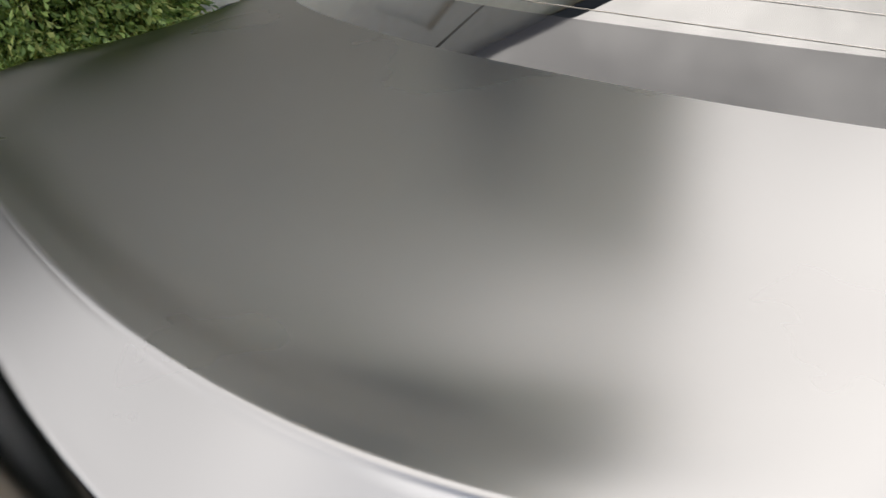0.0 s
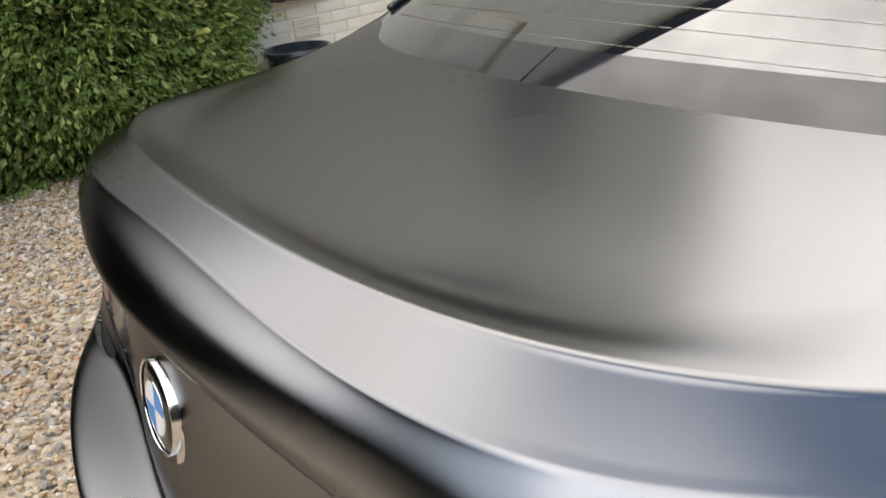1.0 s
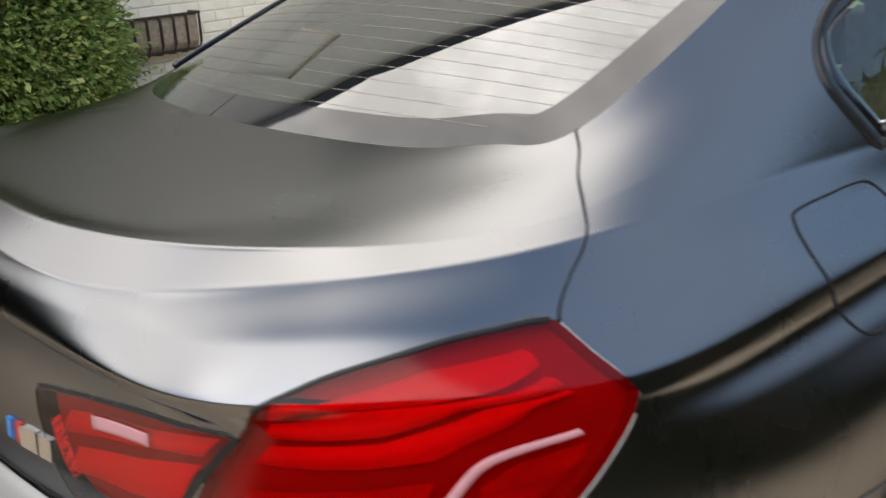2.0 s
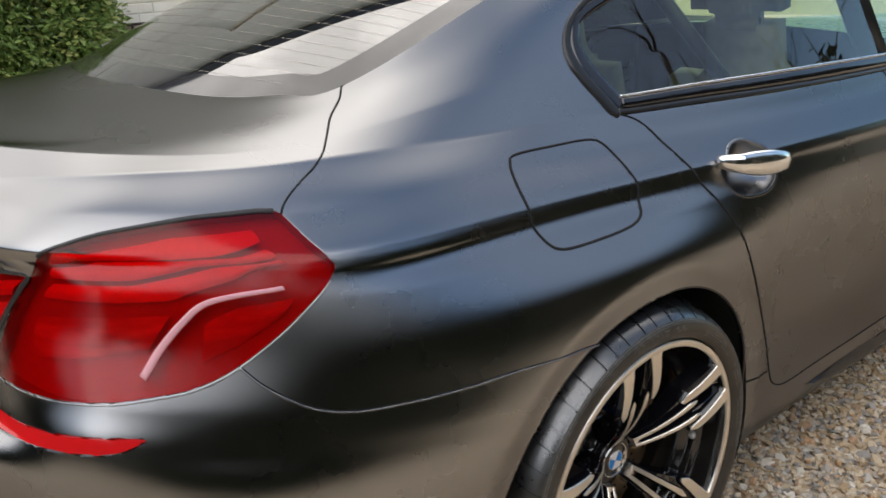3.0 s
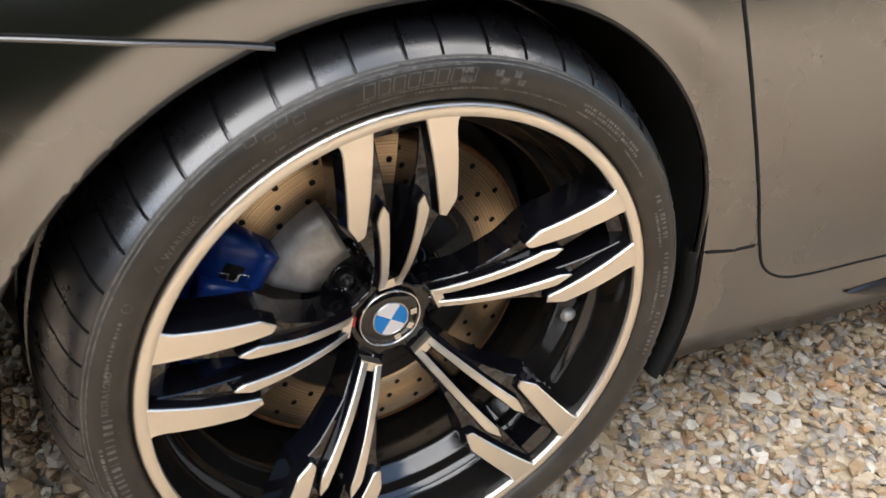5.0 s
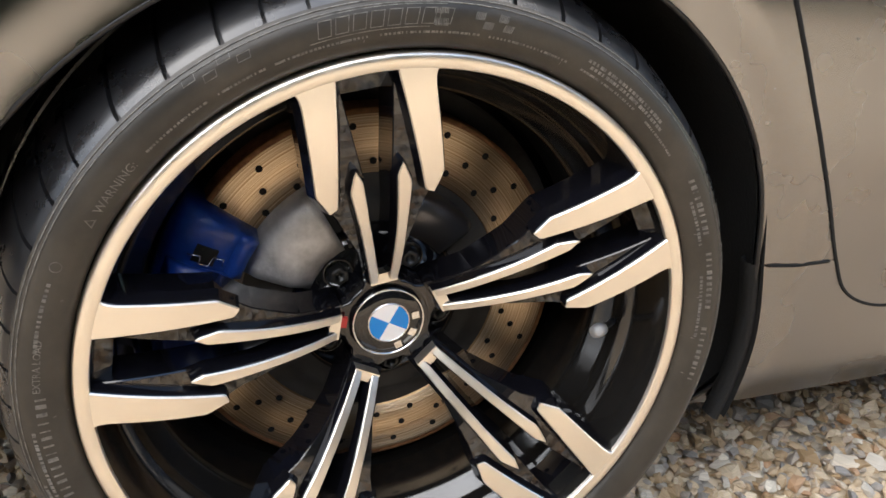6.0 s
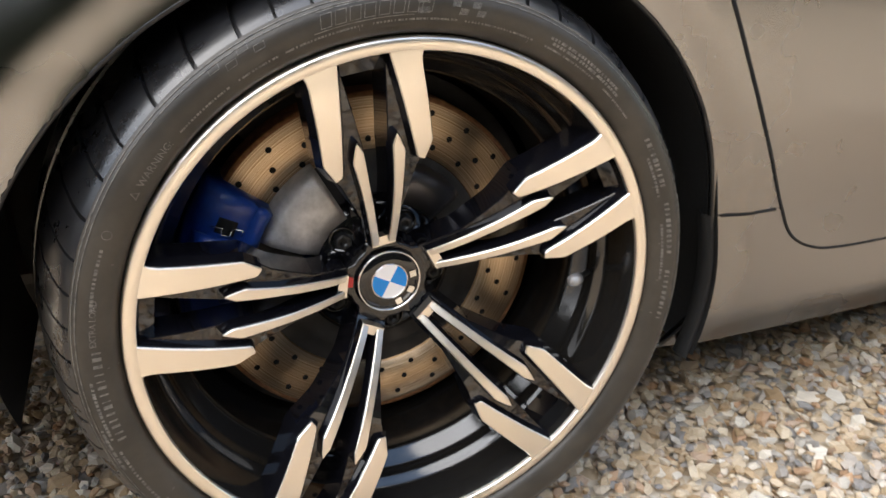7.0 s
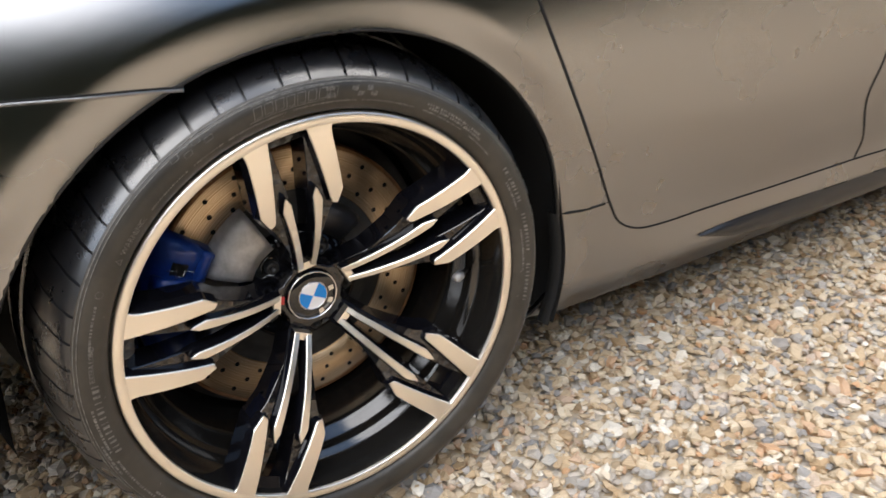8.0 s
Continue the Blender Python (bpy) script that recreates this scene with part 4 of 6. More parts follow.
def strip(name, line, mat, parent, half, lift, sides="rl", label=""):
    """A slim raised band along a line of the skin."""
    p = np.array(line)
    d = np.gradient(p, axis=0)
    d /= np.maximum(np.hypot(*d.T), 1e-9)[:, None]
    nrm = np.stack([-d[:, 1], d[:, 0]], 1)
    foot = min(-0.002, lift - 0.005)
    side = lift * 0.7 if lift > 0 else lift - 0.001
    prof = [(-1, foot), (-0.92, side), (-0.4, lift), (0.4, lift), (0.92, side), (1, foot)]
    rows = []
    for s, hgt in prof:
        q = p + nrm * s * half
        q[:, 0], q[:, 1] = np.clip(q[:, 0], 0, END_U + 0.02), np.clip(q[:, 1], 0, W_OF[-1])
        rows.append(skin_xyz(q) + skin_normals(q) * hgt)
    g = np.stack(rows, 1)
    n, k = g.shape[:2]
    f = [(i * k + j, (i + 1) * k + j, (i + 1) * k + j + 1, i * k + j + 1) for i in range(n - 1) for j in range(k - 1)]
    f += [tuple(range(k)), tuple((n - 1) * k + j for j in range(k))[::-1]]
    made = []
    for s in sides:
        v = g.reshape(-1, 3) * ((1 if s == "r" else -1), 1, 1)
        made.append(mesh_of(name, v, f if s == "r" else [q[::-1] for q in f], mat, parent, label=label))
    return made


# ---- lamps ----
def band(name, low, high, mat, parent, depth, side, label=""):
    """A softly domed light guide between two lines of the skin, set in by depth."""
    us = np.linspace(0, 1, 26)
    lines = []
    for pts in (low, high):
        p = np.array(pts)
        k = np.linspace(0, 1, len(p))
        lines.append(np.stack([np.interp(us, k, p[:, 0]), to_w(np.interp(us, k, p[:, 1]))], 1))
    rows = []
    for t in np.linspace(0, 1, 7):
        q = lines[0] * (1 - t) + lines[1] * t
        rows.append(skin_xyz(q) - skin_normals(q) * (depth - 0.005 * math.sin(math.pi * t)))
    g = np.stack(rows, 1)
    n, k = g.shape[:2]
    f = [(i * k + j, (i + 1) * k + j, (i + 1) * k + j + 1, i * k + j + 1) for i in range(n - 1) for j in range(k - 1)]
    v = g.reshape(-1, 3) * ((1 if side == "r" else -1), 1, 1)
    return mesh_of(name, v, f if side == "r" else [q[::-1] for q in f], mat, parent, label=label)


TOP = [(0.665, 8.85), (0.73, 9.3), (0.80, 9.6), (0.925, 9.76)]
SEP_HIGH = [(0.655, 7.75), (0.757, 8.34), (0.84, 8.95), (0.935, 9.45)]
SEP_LOW = [(0.64, 6.95), (0.757, 7.24), (0.85, 8.05), (0.952, 9.1)]
FOOT = [(0.617, 6.46), (0.732, 6.6), (0.80, 6.75), (0.876, 7.49), (0.965, 8.7)]
shifted = lambda pts, dv: [(u, v + dv) for u, v in pts]
for side in "rl":
    lamp = panel("tail_lamp", {R_LAMP}, LENS, side, label="red clear-lensed tail lamp", inset=0.0006)[0]
    sunk("lamp_housing", R_LAMP, LAMP_BODY, 0.021, lamp, side)
    edge = np.stack([skin_xyz(LAMP) - skin_normals(LAMP) * depth for depth in (0.001, 0.012, 0.024)], 1).reshape(-1, 3) * ((1 if side == "r" else -1), 1, 1)
    mesh_of("lamp_rim", edge, [(i * 3 + j, (i + 1) * 3 + j, (i + 1) * 3 + j + 1, i * 3 + j + 1) for i in range(len(LAMP) - 1) for j in range(2)], LAMP_BODY, lamp)
    band("light_bar", shifted(SEP_HIGH, 0.08), TOP, LAMP_BAR, lamp, 0.010, side, "bright red light bar")
    band("light_bar", shifted(SEP_LOW, 0.1), shifted(SEP_HIGH, -0.08), LAMP_BAR, lamp, 0.012, side, "bright red light bar")
    band("light_bar", FOOT, shifted(SEP_LOW, -0.1), LAMP_BAR, lamp, 0.014, side, "bright red light bar")
    band("light_bar", [(0.59, 5.45), (0.68, 5.62), (0.765, 5.85)], [(0.605, 6.05), (0.72, 6.3), (0.795, 6.45)], LAMP_MID, lamp, 0.014, side)
    band("reflector_bowl", [(0.825, 5.75), (0.87, 6.02), (0.94, 6.6)], [(0.835, 6.35), (0.88, 6.7), (0.965, 7.05)], LAMP_MID, lamp, 0.017, side)
    hook = rounded([(0.757, 5.50), (0.782, 5.91), (0.810, 6.36), (0.838, 6.72), (0.880, 6.98), (0.95, 7.34)])
    strip("light_blade", hook, LAMP_CLEAR, lamp, 0.0045, 0.0016, side, "pale pink light blade")
    inner = panel("trunk_lamp", {R_TLAMP}, LENS, side, label="red lamp set in the trunk lid", inset=0.0006)[0]
    sunk("lamp_housing", R_TLAMP, LAMP_BODY, 0.022, inner, side, ahead=True)
    band("light_bar", [(0.28, 5.35), (0.42, 5.75), (0.545, 6.25)], [(0.29, 5.68), (0.44, 6.12), (0.575, 6.7)], LAMP_BAR, inner, 0.009, side)
    band("light_bar", [(0.30, 4.8), (0.40, 5.05), (0.50, 5.45)], [(0.30, 5.22), (0.42, 5.6), (0.54, 6.1)], LAMP_BAR, inner, 0.010, side)
    line = np.stack([np.linspace(0.345, 0.455, 12), to_w(np.linspace(5.78, 6.06, 12))], 1)
    strip("reverse_light", line, LAMP_CLEAR, inner, 0.008, 0.0012, side)
    if side == "r":
        panel("reflector", {R_REFL}, REFLECTOR, side, label="red bumper reflector")
    strip("lamp_seal", LAMP[:56], BLACK_TRIM, CAR, 0.0035, 0.0012, side)
    strip("lamp_seal", TLAMP[:42], BLACK_TRIM, CAR, 0.004, 0.0012, side)
    strip("lamp_seal", TLAMP[38:84], BLACK_TRIM, CAR, 0.0045, 0.0012, side)


# side skirt's hollow: its shade is laid on as a black strip
for side in "rl":
    band("skirt_blade", [(2.27, 1.17), (2.31, 1.02), (2.375, 0.79), (2.49, 0.5), (2.64, 0.32), (2.9, 0.2), (3.28, 0.2)], [(2.27, 1.22), (2.31, 1.28), (2.375, 1.33), (2.49, 1.33), (2.64, 1.27), (2.9, 1.22), (3.28, 1.22)], BLACK_TRIM, CAR, -0.0012, side, "dark strip for the shaded hollow along the side skirt")


# ---- glass and roof ----
def across(us, inset=0.0, n=25, lift=0.0):
    """Rows from the glass edge over to its mirror image, on the arched sheet."""
    e = body(us, np.full(len(us), float(MAX_V)))
    s = np.linspace(-1, 1, n)
    x = np.maximum(e[:, :1] - inset, 0.0005) * s
    y = np.broadcast_to(e[:, 1:2], x.shape)
    sheet = glass_z(x, y)
    # meets the edge line at both sides
    z = sheet + (e[:, 2:] - glass_z(e[:, :1], e[:, 1:2])) * s ** 2 + lift
    g = np.stack([x, y, z], -1)
    k = len(us)
    f = [(i * n + j, i * n + j + 1, (i + 1) * n + j + 1, (i + 1) * n + j) for i in range(k - 1) for j in range(n - 1)]
    return g.reshape(-1, 3), f




def rear_window():
    """A mirrored pane inside a glossy ceramic border."""
    us = np.linspace(0.002, 2.0, 140)
    e = body(us, np.full(len(us), float(MAX_V)))
    d = np.gradient(e[:, :2], axis=0)
    d /= np.hypot(*d.T)[:, None]
    wide = 0.052 - 0.016 * smooth(1.1, 1.6, us)
    inner = e[:, :2] + np.stack([-d[:, 1], d[:, 0]], 1) * wide[:, None]
    inner[:, 0] = np.maximum(inner[:, 0], 0.0005)

    def height(x, y):
        ex, ez = np.interp(y, e[:, 1], e[:, 0]), np.interp(y, e[:, 1], e[:, 2])
        return glass_z(x, y) + (ez - glass_z(ex, y)) * np.clip(np.abs(x) / np.maximum(ex, 0.05), 0, 1) ** 2

    def grid(a, b, n):
        t = np.linspace(0, 1, n)[None, :]
        x, y = a[:, :1] * (1 - t) + b[:, :1] * t, a[:, 1:2] * (1 - t) + b[:, 1:2] * t
        g = np.stack([x, y, height(x, y)], -1).reshape(-1, 3)
        return g, [(i * n + j, i * n + j + 1, (i + 1) * n + j + 1, (i + 1) * n + j) for i in range(len(a) - 1) for j in range(n - 1)]

    v, f = grid(inner * (-1, 1), inner, 45)
    w = mesh_of("rear_window", v, f, REAR_GLASS, CAR, label="tinted rear window with heating wires")
    w.visible_shadow = False
    v, f = grid(inner, e[:, :2], 6)
    v, f, _ = both((v, f, v), mirror(v, f, v))
    mesh_of("window_border", v, f, FRIT, w, label="dark ceramic border of the glass")


rear_window()
v, f = across(np.linspace(2.005, END_U, 30))
mesh_of("roof", v, f, PAINT, CAR)
v, f = across(np.linspace(0.03, 2.0, 60), inset=0.02, lift=-0.06)
mesh_of("parcel_shade", v, f, CABIN, CAR)


def pane():
    t = SKIN_T[SKIN_R == R_WINDOW]
    used, inv = np.unique(t, return_inverse=True)
    f = inv.reshape(-1, 3).tolist()
    for s in "rl":
        a = (XYZ[used] - NRM[used] * 0.008, f, NRM[used])
        v, g, n = a if s == "r" else mirror(*a)
        mesh_of("side_window", v, g, SIDE_GLASS, CAR, n, label="side window reflecting bare branches").visible_shadow = False


pane()
strip("window_trim", DLO, BLACK_TRIM, CAR, 0.011, 0.004)
strip("window_frame", (DLO + (0, 0))[4:92] + np.stack([np.interp(np.arange(88), (0, 40, 87), (0.026, 0.026, 0.006)), np.interp(np.arange(88), (0, 40, 60, 87), (0.0, 0.0, -0.02, -0.024))], 1), GLOSS_BLACK, CAR, 0.014, 0.003)
strip("belt_seal", BELT + (0, 0.006), BLACK_TRIM, CAR, 0.006, 0.004)
strip("belt_moulding", (BELT + (0, 0.0205))[4:], GLOSS_BLACK, CAR, 0.0085, 0.006)
strip("belt_chrome", (BELT + (0, 0.0305))[4:], CHROME, CAR, 0.0022, 0.006)
strip("bowl_edge", HANDLE, PAINT, CAR, 0.003, 0.0006)
# black strips on top of the skin draw the shade inside the panel gaps
for seam in (TRUNK, DOOR, FDOOR, FUEL, SILL_SEAM, TAIL_LOW):
    strip("seam_seal", seam, GAP, CAR, 0.0023, 0.0016)
strip("seam_seal", BUMPER + (0, 0.001), GAP, CAR, 0.0014, 0.0003)
strip("bumper_edge", BUMPER - (0, 0.0018), PAINT, CAR, 0.0016, 0.0012)
strip("lamp_edge", LAMP[96:190] - (0, 0.003), PAINT, CAR, 0.0016, 0.0009)
for side in (1, -1):
    mesh_of("arch_edge", *tube((skin_xyz(ARCH) - skin_normals(ARCH) * 0.0026) * (side, 1, 1), 0.0026, 8), BLACK_TRIM, CAR)
# ---- wheel ----
PHI = -8.0
HUB = (0, 0, AXLE)


def face_x(r):
    """How far out the spoke faces lie at a radius."""
    return 0.931 - 0.066 * np.clip((0.25 - np.asarray(r, float)) / 0.2, 0, 1.2) ** 2.2


def polar(a, r, x, phi):
    """A point across and along a spoke that stands at phi degrees from the top, towards the front."""
    c, s = math.cos(radians(phi)), math.sin(radians(phi))
    return (x, r * s + a * c, r * c - a * s + AXLE)


def ridge(inner, outer, rows, top, foot, flare, phi, sign):
    """A raised bar along a spoke: its edges are (r, a) tables; top and foot are depths under the face."""
    rs = np.linspace(*rows)
    ai, ao = np.interp(rs, *zip(*inner)), np.interp(rs, *zip(*outer))
    v, f = [], []
    for r, p, q in zip(rs, ai, ao):
        x = float(face_x(r))
        ch = min(0.0009, (q - p) * 0.25)
        for a, d in ((p - flare, foot), (p, top + 0.0012), (p + ch, top), (q - ch, top), (q, top + 0.0012), (q + flare, foot)):
            v.append(polar(sign * a, r, x - d, phi))
    n = len(rs)
    for i in range(n - 1):
        for j in range(5):
            q = (i * 6 + j, i * 6 + j + 1, (i + 1) * 6 + j + 1, (i + 1) * 6 + j)
            f.append(q if sign < 0 else q[::-1])
    f += [tuple(range(6)), tuple((n - 1) * 6 + j for j in range(6))[::-1]]
    return v, f


def add(store, vf):
    k = len(store[0])
    store[0].extend([tuple(p) for p in vf[0]])
    store[1].extend([tuple(i + k for i in g) for g in vf[1]])


PRONG_IN = [(0.146, 0.0415), (0.1475, 0.0372), (0.150, 0.0352), (0.153, 0.0349), (0.2525, 0.0225)]
PRONG_OUT = [(0.146, 0.0430), (0.1475, 0.0440), (0.162, 0.0512), (0.165, 0.0517), (0.235, 0.0507), (0.243, 0.0518), (0.2525, 0.0575)]
FING_IN = [(0.049, 0.0050), (0.057, 0.0052), (0.125, 0.0112), (0.168, 0.0137), (0.1745, 0.0165), (0.178, 0.0182)]
FING_OUT = [(0.049, 0.0125), (0.125, 0.0205), (0.160, 0.0250), (0.1745, 0.0208), (0.178, 0.0190)]
LEG_IN = [(0.046, 0.0045), (0.057, 0.0045), (0.125, 0.0100), (0.17, 0.0115), (0.238, 0.0195), (0.2525, 0.0210)]
LEG_OUT = [(0.046, 0.0170), (0.09, 0.0215), (0.135, 0.0370), (0.163, 0.0535), (0.25, 0.0535), (0.2525, 0.0560)]

v, f = lathe([(0.2515, 0.927), (0.2490, 0.918), (0.2470, 0.905), (0.2455, 0.885), (0.2440, 0.880), (0.2425, 0.8785), (0.2375, 0.8740), (0.2365, 0.8720), (0.2358, 0.862), (0.2340, 0.8580), (0.2235, 0.8480), (0.2205, 0.8440), (0.2195, 0.836), (0.2188, 0.795), (0.2172, 0.789), (0.2165, 0.74), (0.2240, 0.72), (0.2330, 0.66)], 120, HUB)
WHEEL = mesh_of("wheel", v, [q[::-1] for q in f], BARREL, CAR, label="black and machined silver twin-spoke alloy wheel")
for k in range(5):
    phi = PHI + 72 * k
    body_v, face_v = ([], []), []
    for sign in (1, -1):
        add(body_v, ridge(LEG_IN, LEG_OUT, (0.046, 0.2525, 34), 0.0105, 0.046, 0.002, phi, sign))
    spoke = mesh_of("spoke", *body_v, GLOSS_BLACK, WHEEL, flat=True)
    for sign in (1, -1):
        for nm, inn, out, rows, flare in (("outer", PRONG_IN, PRONG_OUT, (0.146, 0.2525, 40), 0.004), ("inner", FING_IN, FING_OUT, (0.049, 0.178, 40), 0.0025)):
            mesh_of(nm + "_rib", *ridge([(r, a - 0.0006) for r, a in inn], [(r, a + 0.0006) for r, a in out], rows, 0.0012, 0.014, flare, phi, sign), GLOSS_BLACK, WHEEL, flat=True)
            mesh_of(nm + "_face", *ridge(inn, out, rows, 0.0, 0.0030, 0.0, phi, sign), MACHINED, WHEEL, flat=True)
    x0 = float(face_x(0.05))
    v = [polar(a, r, x0 - d + (0.0008 if r > 0.05 else 0), phi) for d in (0.0, 0.012) for a, r in ((-0.0125, 0.0485), (0.0125, 0.0485), (0.0118, 0.0585), (-0.0118, 0.0585))]
    mesh_of("inner_bridge", v, [(3, 2, 1, 0), (0, 1, 5, 4), (1, 2, 6, 5), (2, 3, 7, 6), (3, 0, 4, 7)], MACHINED, WHEEL, flat=True)
    # web that carries the twin legs, low between them at the rim
    v = [polar(a, r, float(face_x(r)) - d, phi) for a, r, d in ((-0.021, 0.236, 0.02), (0.021, 0.236, 0.02), (0.021, 0.2515, 0.012), (-0.021, 0.2515, 0.012),
                                                                 (-0.021, 0.236, 0.05), (0.021, 0.236, 0.05), (0.021, 0.2515, 0.05), (-0.021, 0.2515, 0.05))]
    mesh_of("web", v, [(3, 2, 1, 0), (0, 1, 5, 4), (1, 2, 6, 5), (2, 3, 7, 6), (3, 0, 4, 7)], GLOSS_BLACK, WHEEL, flat=True)

v, f = lathe([(0.2512, 0.905), (0.2512, 0.9295), (0.2522, 0.9312), (0.2612, 0.9318), (0.2634, 0.9304), (0.2640, 0.926), (0.2640, 0.915)], 160, HUB)
mesh_of("rim_lip", v, [q[::-1] for q in f], MACHINED, WHEEL, label="machined silver rim lip")


def hub():
    """Hub boss whose rim is scalloped between the spokes, with a flange behind for the bolts."""
    n, v = 240, []
    for i in range(n):
        a = 360 * i / n
        off = abs((a - PHI - 36 + 36) % 72 - 36)
        edge = 0.0440 + 0.0085 * float(smooth(9, 25, off))
        for r, x in ((0.0, 0.8460), (0.034, 0.8465), (edge - 0.004, 0.8505), (edge - 0.0015, 0.8495), (edge, 0.8465), (edge + 0.0015, 0.835), (edge + 0.005, 0.8225), (0.072, 0.8195), (0.082, 0.812), (0.088, 0.79)):
            v.append((x, r * math.sin(radians(a)), r * math.cos(radians(a)) + AXLE))
    k = 10
    f = [(i * k + q, i * k + q + 1, (i + 1) % n * k + q + 1, (i + 1) % n * k + q) for i in range(n) for q in range(k - 1)]
    mesh_of("hub", v, f, GLOSS_BLACK, WHEEL)


hub()
for k in range(5):
    phi = PHI + 36 + 72 * k
    y, z = 0.058 * math.sin(radians(phi)), 0.058 * math.cos(radians(phi)) + AXLE
    v, f = lathe([(0.0152, 0.8190), (0.0146, 0.8235), (0.0136, 0.8240), (0.0128, 0.8225), (0.0126, 0.8180)], 28, (0, y, z))
    bolt = mesh_of("bolt_pocket", v, [q[::-1] for q in f], GLOSS_BLACK, WHEEL)
    v, f = lathe([(0.0, 0.824), (0.0045, 0.824), (0.0046, 0.8305), (0.0085, 0.831), (0.0095, 0.829), (0.0098, 0.812)], 6, (0, y, z))
    mesh_of("wheel_bolt", v, [q[::-1] for q in f], BLACK_TRIM, WHEEL)

# centre cap: dark ring, chrome edge, blue and white quarters, small silver marks
v, f = lathe([(0.0, 0.8535), (0.0205, 0.8535), (0.032, 0.853), (0.0335, 0.851), (0.034, 0.845)], 64, HUB)
cap = mesh_of("centre_cap", v, [q[::-1] for q in f], GLOSS_BLACK, WHEEL)
v, f = lathe([(0.0326, 0.8525), (0.0334, 0.8540), (0.0344, 0.8538), (0.0348, 0.851)], 64, HUB)
mesh_of("cap_edge", v, [q[::-1] for q in f], CHROME, WHEEL)
v, f = lathe([(0.0188, 0.8536), (0.0192, 0.8545), (0.0199, 0.8545), (0.0203, 0.8536)], 64, HUB)
mesh_of("roundel_edge", v, [q[::-1] for q in f], CHROME, WHEEL)
for k in range(4):
    v, f = lathe([(0.0, 0.8543), (0.0188, 0.8541)], 14, HUB, 30 + 90 * k, 120 + 90 * k)
    mesh_of("roundel_quarter", v, [q[::-1] for q in f], WHITE if k % 2 else BLUE, WHEEL)
for phi in (80, 120, 160):
    c, s = math.cos(radians(phi)), math.sin(radians(phi))
    v = []
    for r, a in ((0.0225, -0.0035), (0.0225, 0.0035), (0.0295, 0.0035), (0.0295, -0.0035)):
        v.append((0.8545, r * s + a * c, r * c - a * s + AXLE))
    mesh_of("cap_mark", v, [(3, 2, 1, 0)], CHROME, WHEEL, flat=True)
v = [polar(a, r, 0.8560 + d, PHI - 72) for d in (0, -0.004) for a, r in ((-0.005, 0.0405), (0.005, 0.0405), (0.005, 0.0465), (-0.005, 0.0465))]
mesh_of("spoke_badge", v, [(3, 2, 1, 0), (0, 1, 5, 4), (1, 2, 6, 5), (2, 3, 7, 6), (3, 0, 4, 7)], RED, WHEEL, flat=True, label="small striped badge")

# tyre with shoulder grooves
PITCH = 54
TYRE = [(0.2615, 0.905), (0.2640, 0.918), (0.2660, 0.9275), (0.2700, 0.9330), (0.2760, 0.9365), (0.2830, 0.9385), (0.2900, 0.9390), (0.2955, 0.9378), (0.2995, 0.9355), (0.3030, 0.9328),
        (0.3040, 0.9310), (0.3075, 0.9272), (0.3120, 0.9195), (0.3165, 0.9095), (0.3210, 0.8960), (0.3265, 0.8800), (0.3288, 0.8680), (0.3322, 0.8500), (0.3355, 0.8300),
        (0.3295, 0.8290), (0.3295, 0.8170), (0.3370, 0.8160), (0.3420, 0.7700), (0.3355, 0.7690), (0.3355, 0.7580), (0.3420, 0.7570), (0.3400, 0.7000), (0.3300, 0.6750), (0.3000, 0.6560), (0.2640, 0.6700)]


def tyre():
    prof = np.array(TYRE)
    cuts = np.array([0, 0.14, 0.28, 0.42, 0.56, 0.70, 0.82, 0.90, 0.905, 0.985, 0.99])
    # tread blocks of three lengths in turn
    rng = random.Random(5)
    length = np.array([rng.choice((0.86, 1.0, 1.17)) for _ in range(PITCH)])
    first = np.r_[0, np.cumsum(length)] / length.sum()
    ang = np.concatenate([(first[k] + cuts * (first[k + 1] - first[k])) * 2 * np.pi for k in range(PITCH)])
    groove = np.tile(np.isin(np.arange(len(cuts)), (8, 9)), PITCH)
    r = np.broadcast_to(prof[:, 0], (len(ang), len(prof))).copy()
    tread = (prof[:, 0] > 0.3060) & (prof[:, 1] > 0.832)
    r[np.ix_(groove, tread)] -= 0.0048
    # grooves lean forward over the shoulder
    lean = np.where(prof[:, 1] < 0.93, (0.93 - prof[:, 1]) * 0.55, 0)
    a = ang[:, None] + lean[None]
    x = np.broadcast_to(prof[:, 1], r.shape)
    v = np.stack([x, r * np.sin(a), r * np.cos(a) + AXLE], -1)
    # flat where it stands on the stones
    v[..., 2] = np.maximum(v[..., 2], -0.004)
    n, k = r.shape
    f = [(i * k + j, i * k + j + 1, ((i + 1) % n) * k + j + 1, ((i + 1) % n) * k + j) for i in range(n) for j in range(k - 1)]
    t = mesh_of("tyre", v.reshape(-1, 3), f, RUBBER, WHEEL, label="low-profile black tyre with dusty sidewall")
    t.data.materials.append(TREAD)
    t.data.polygons.foreach_set("material_index", np.tile(np.arange(k - 1) >= 10, n).astype(np.int32))
    t.data.polygons.foreach_set("use_smooth", np.ones(len(f), bool))
    t.data.set_sharp_from_angle(angle=radians(38))
    return t


TYRE_OB = tyre()


def side_x(r):
    p = np.array(TYRE[:13])
    return np.interp(r, p[:, 0], p[:, 1])


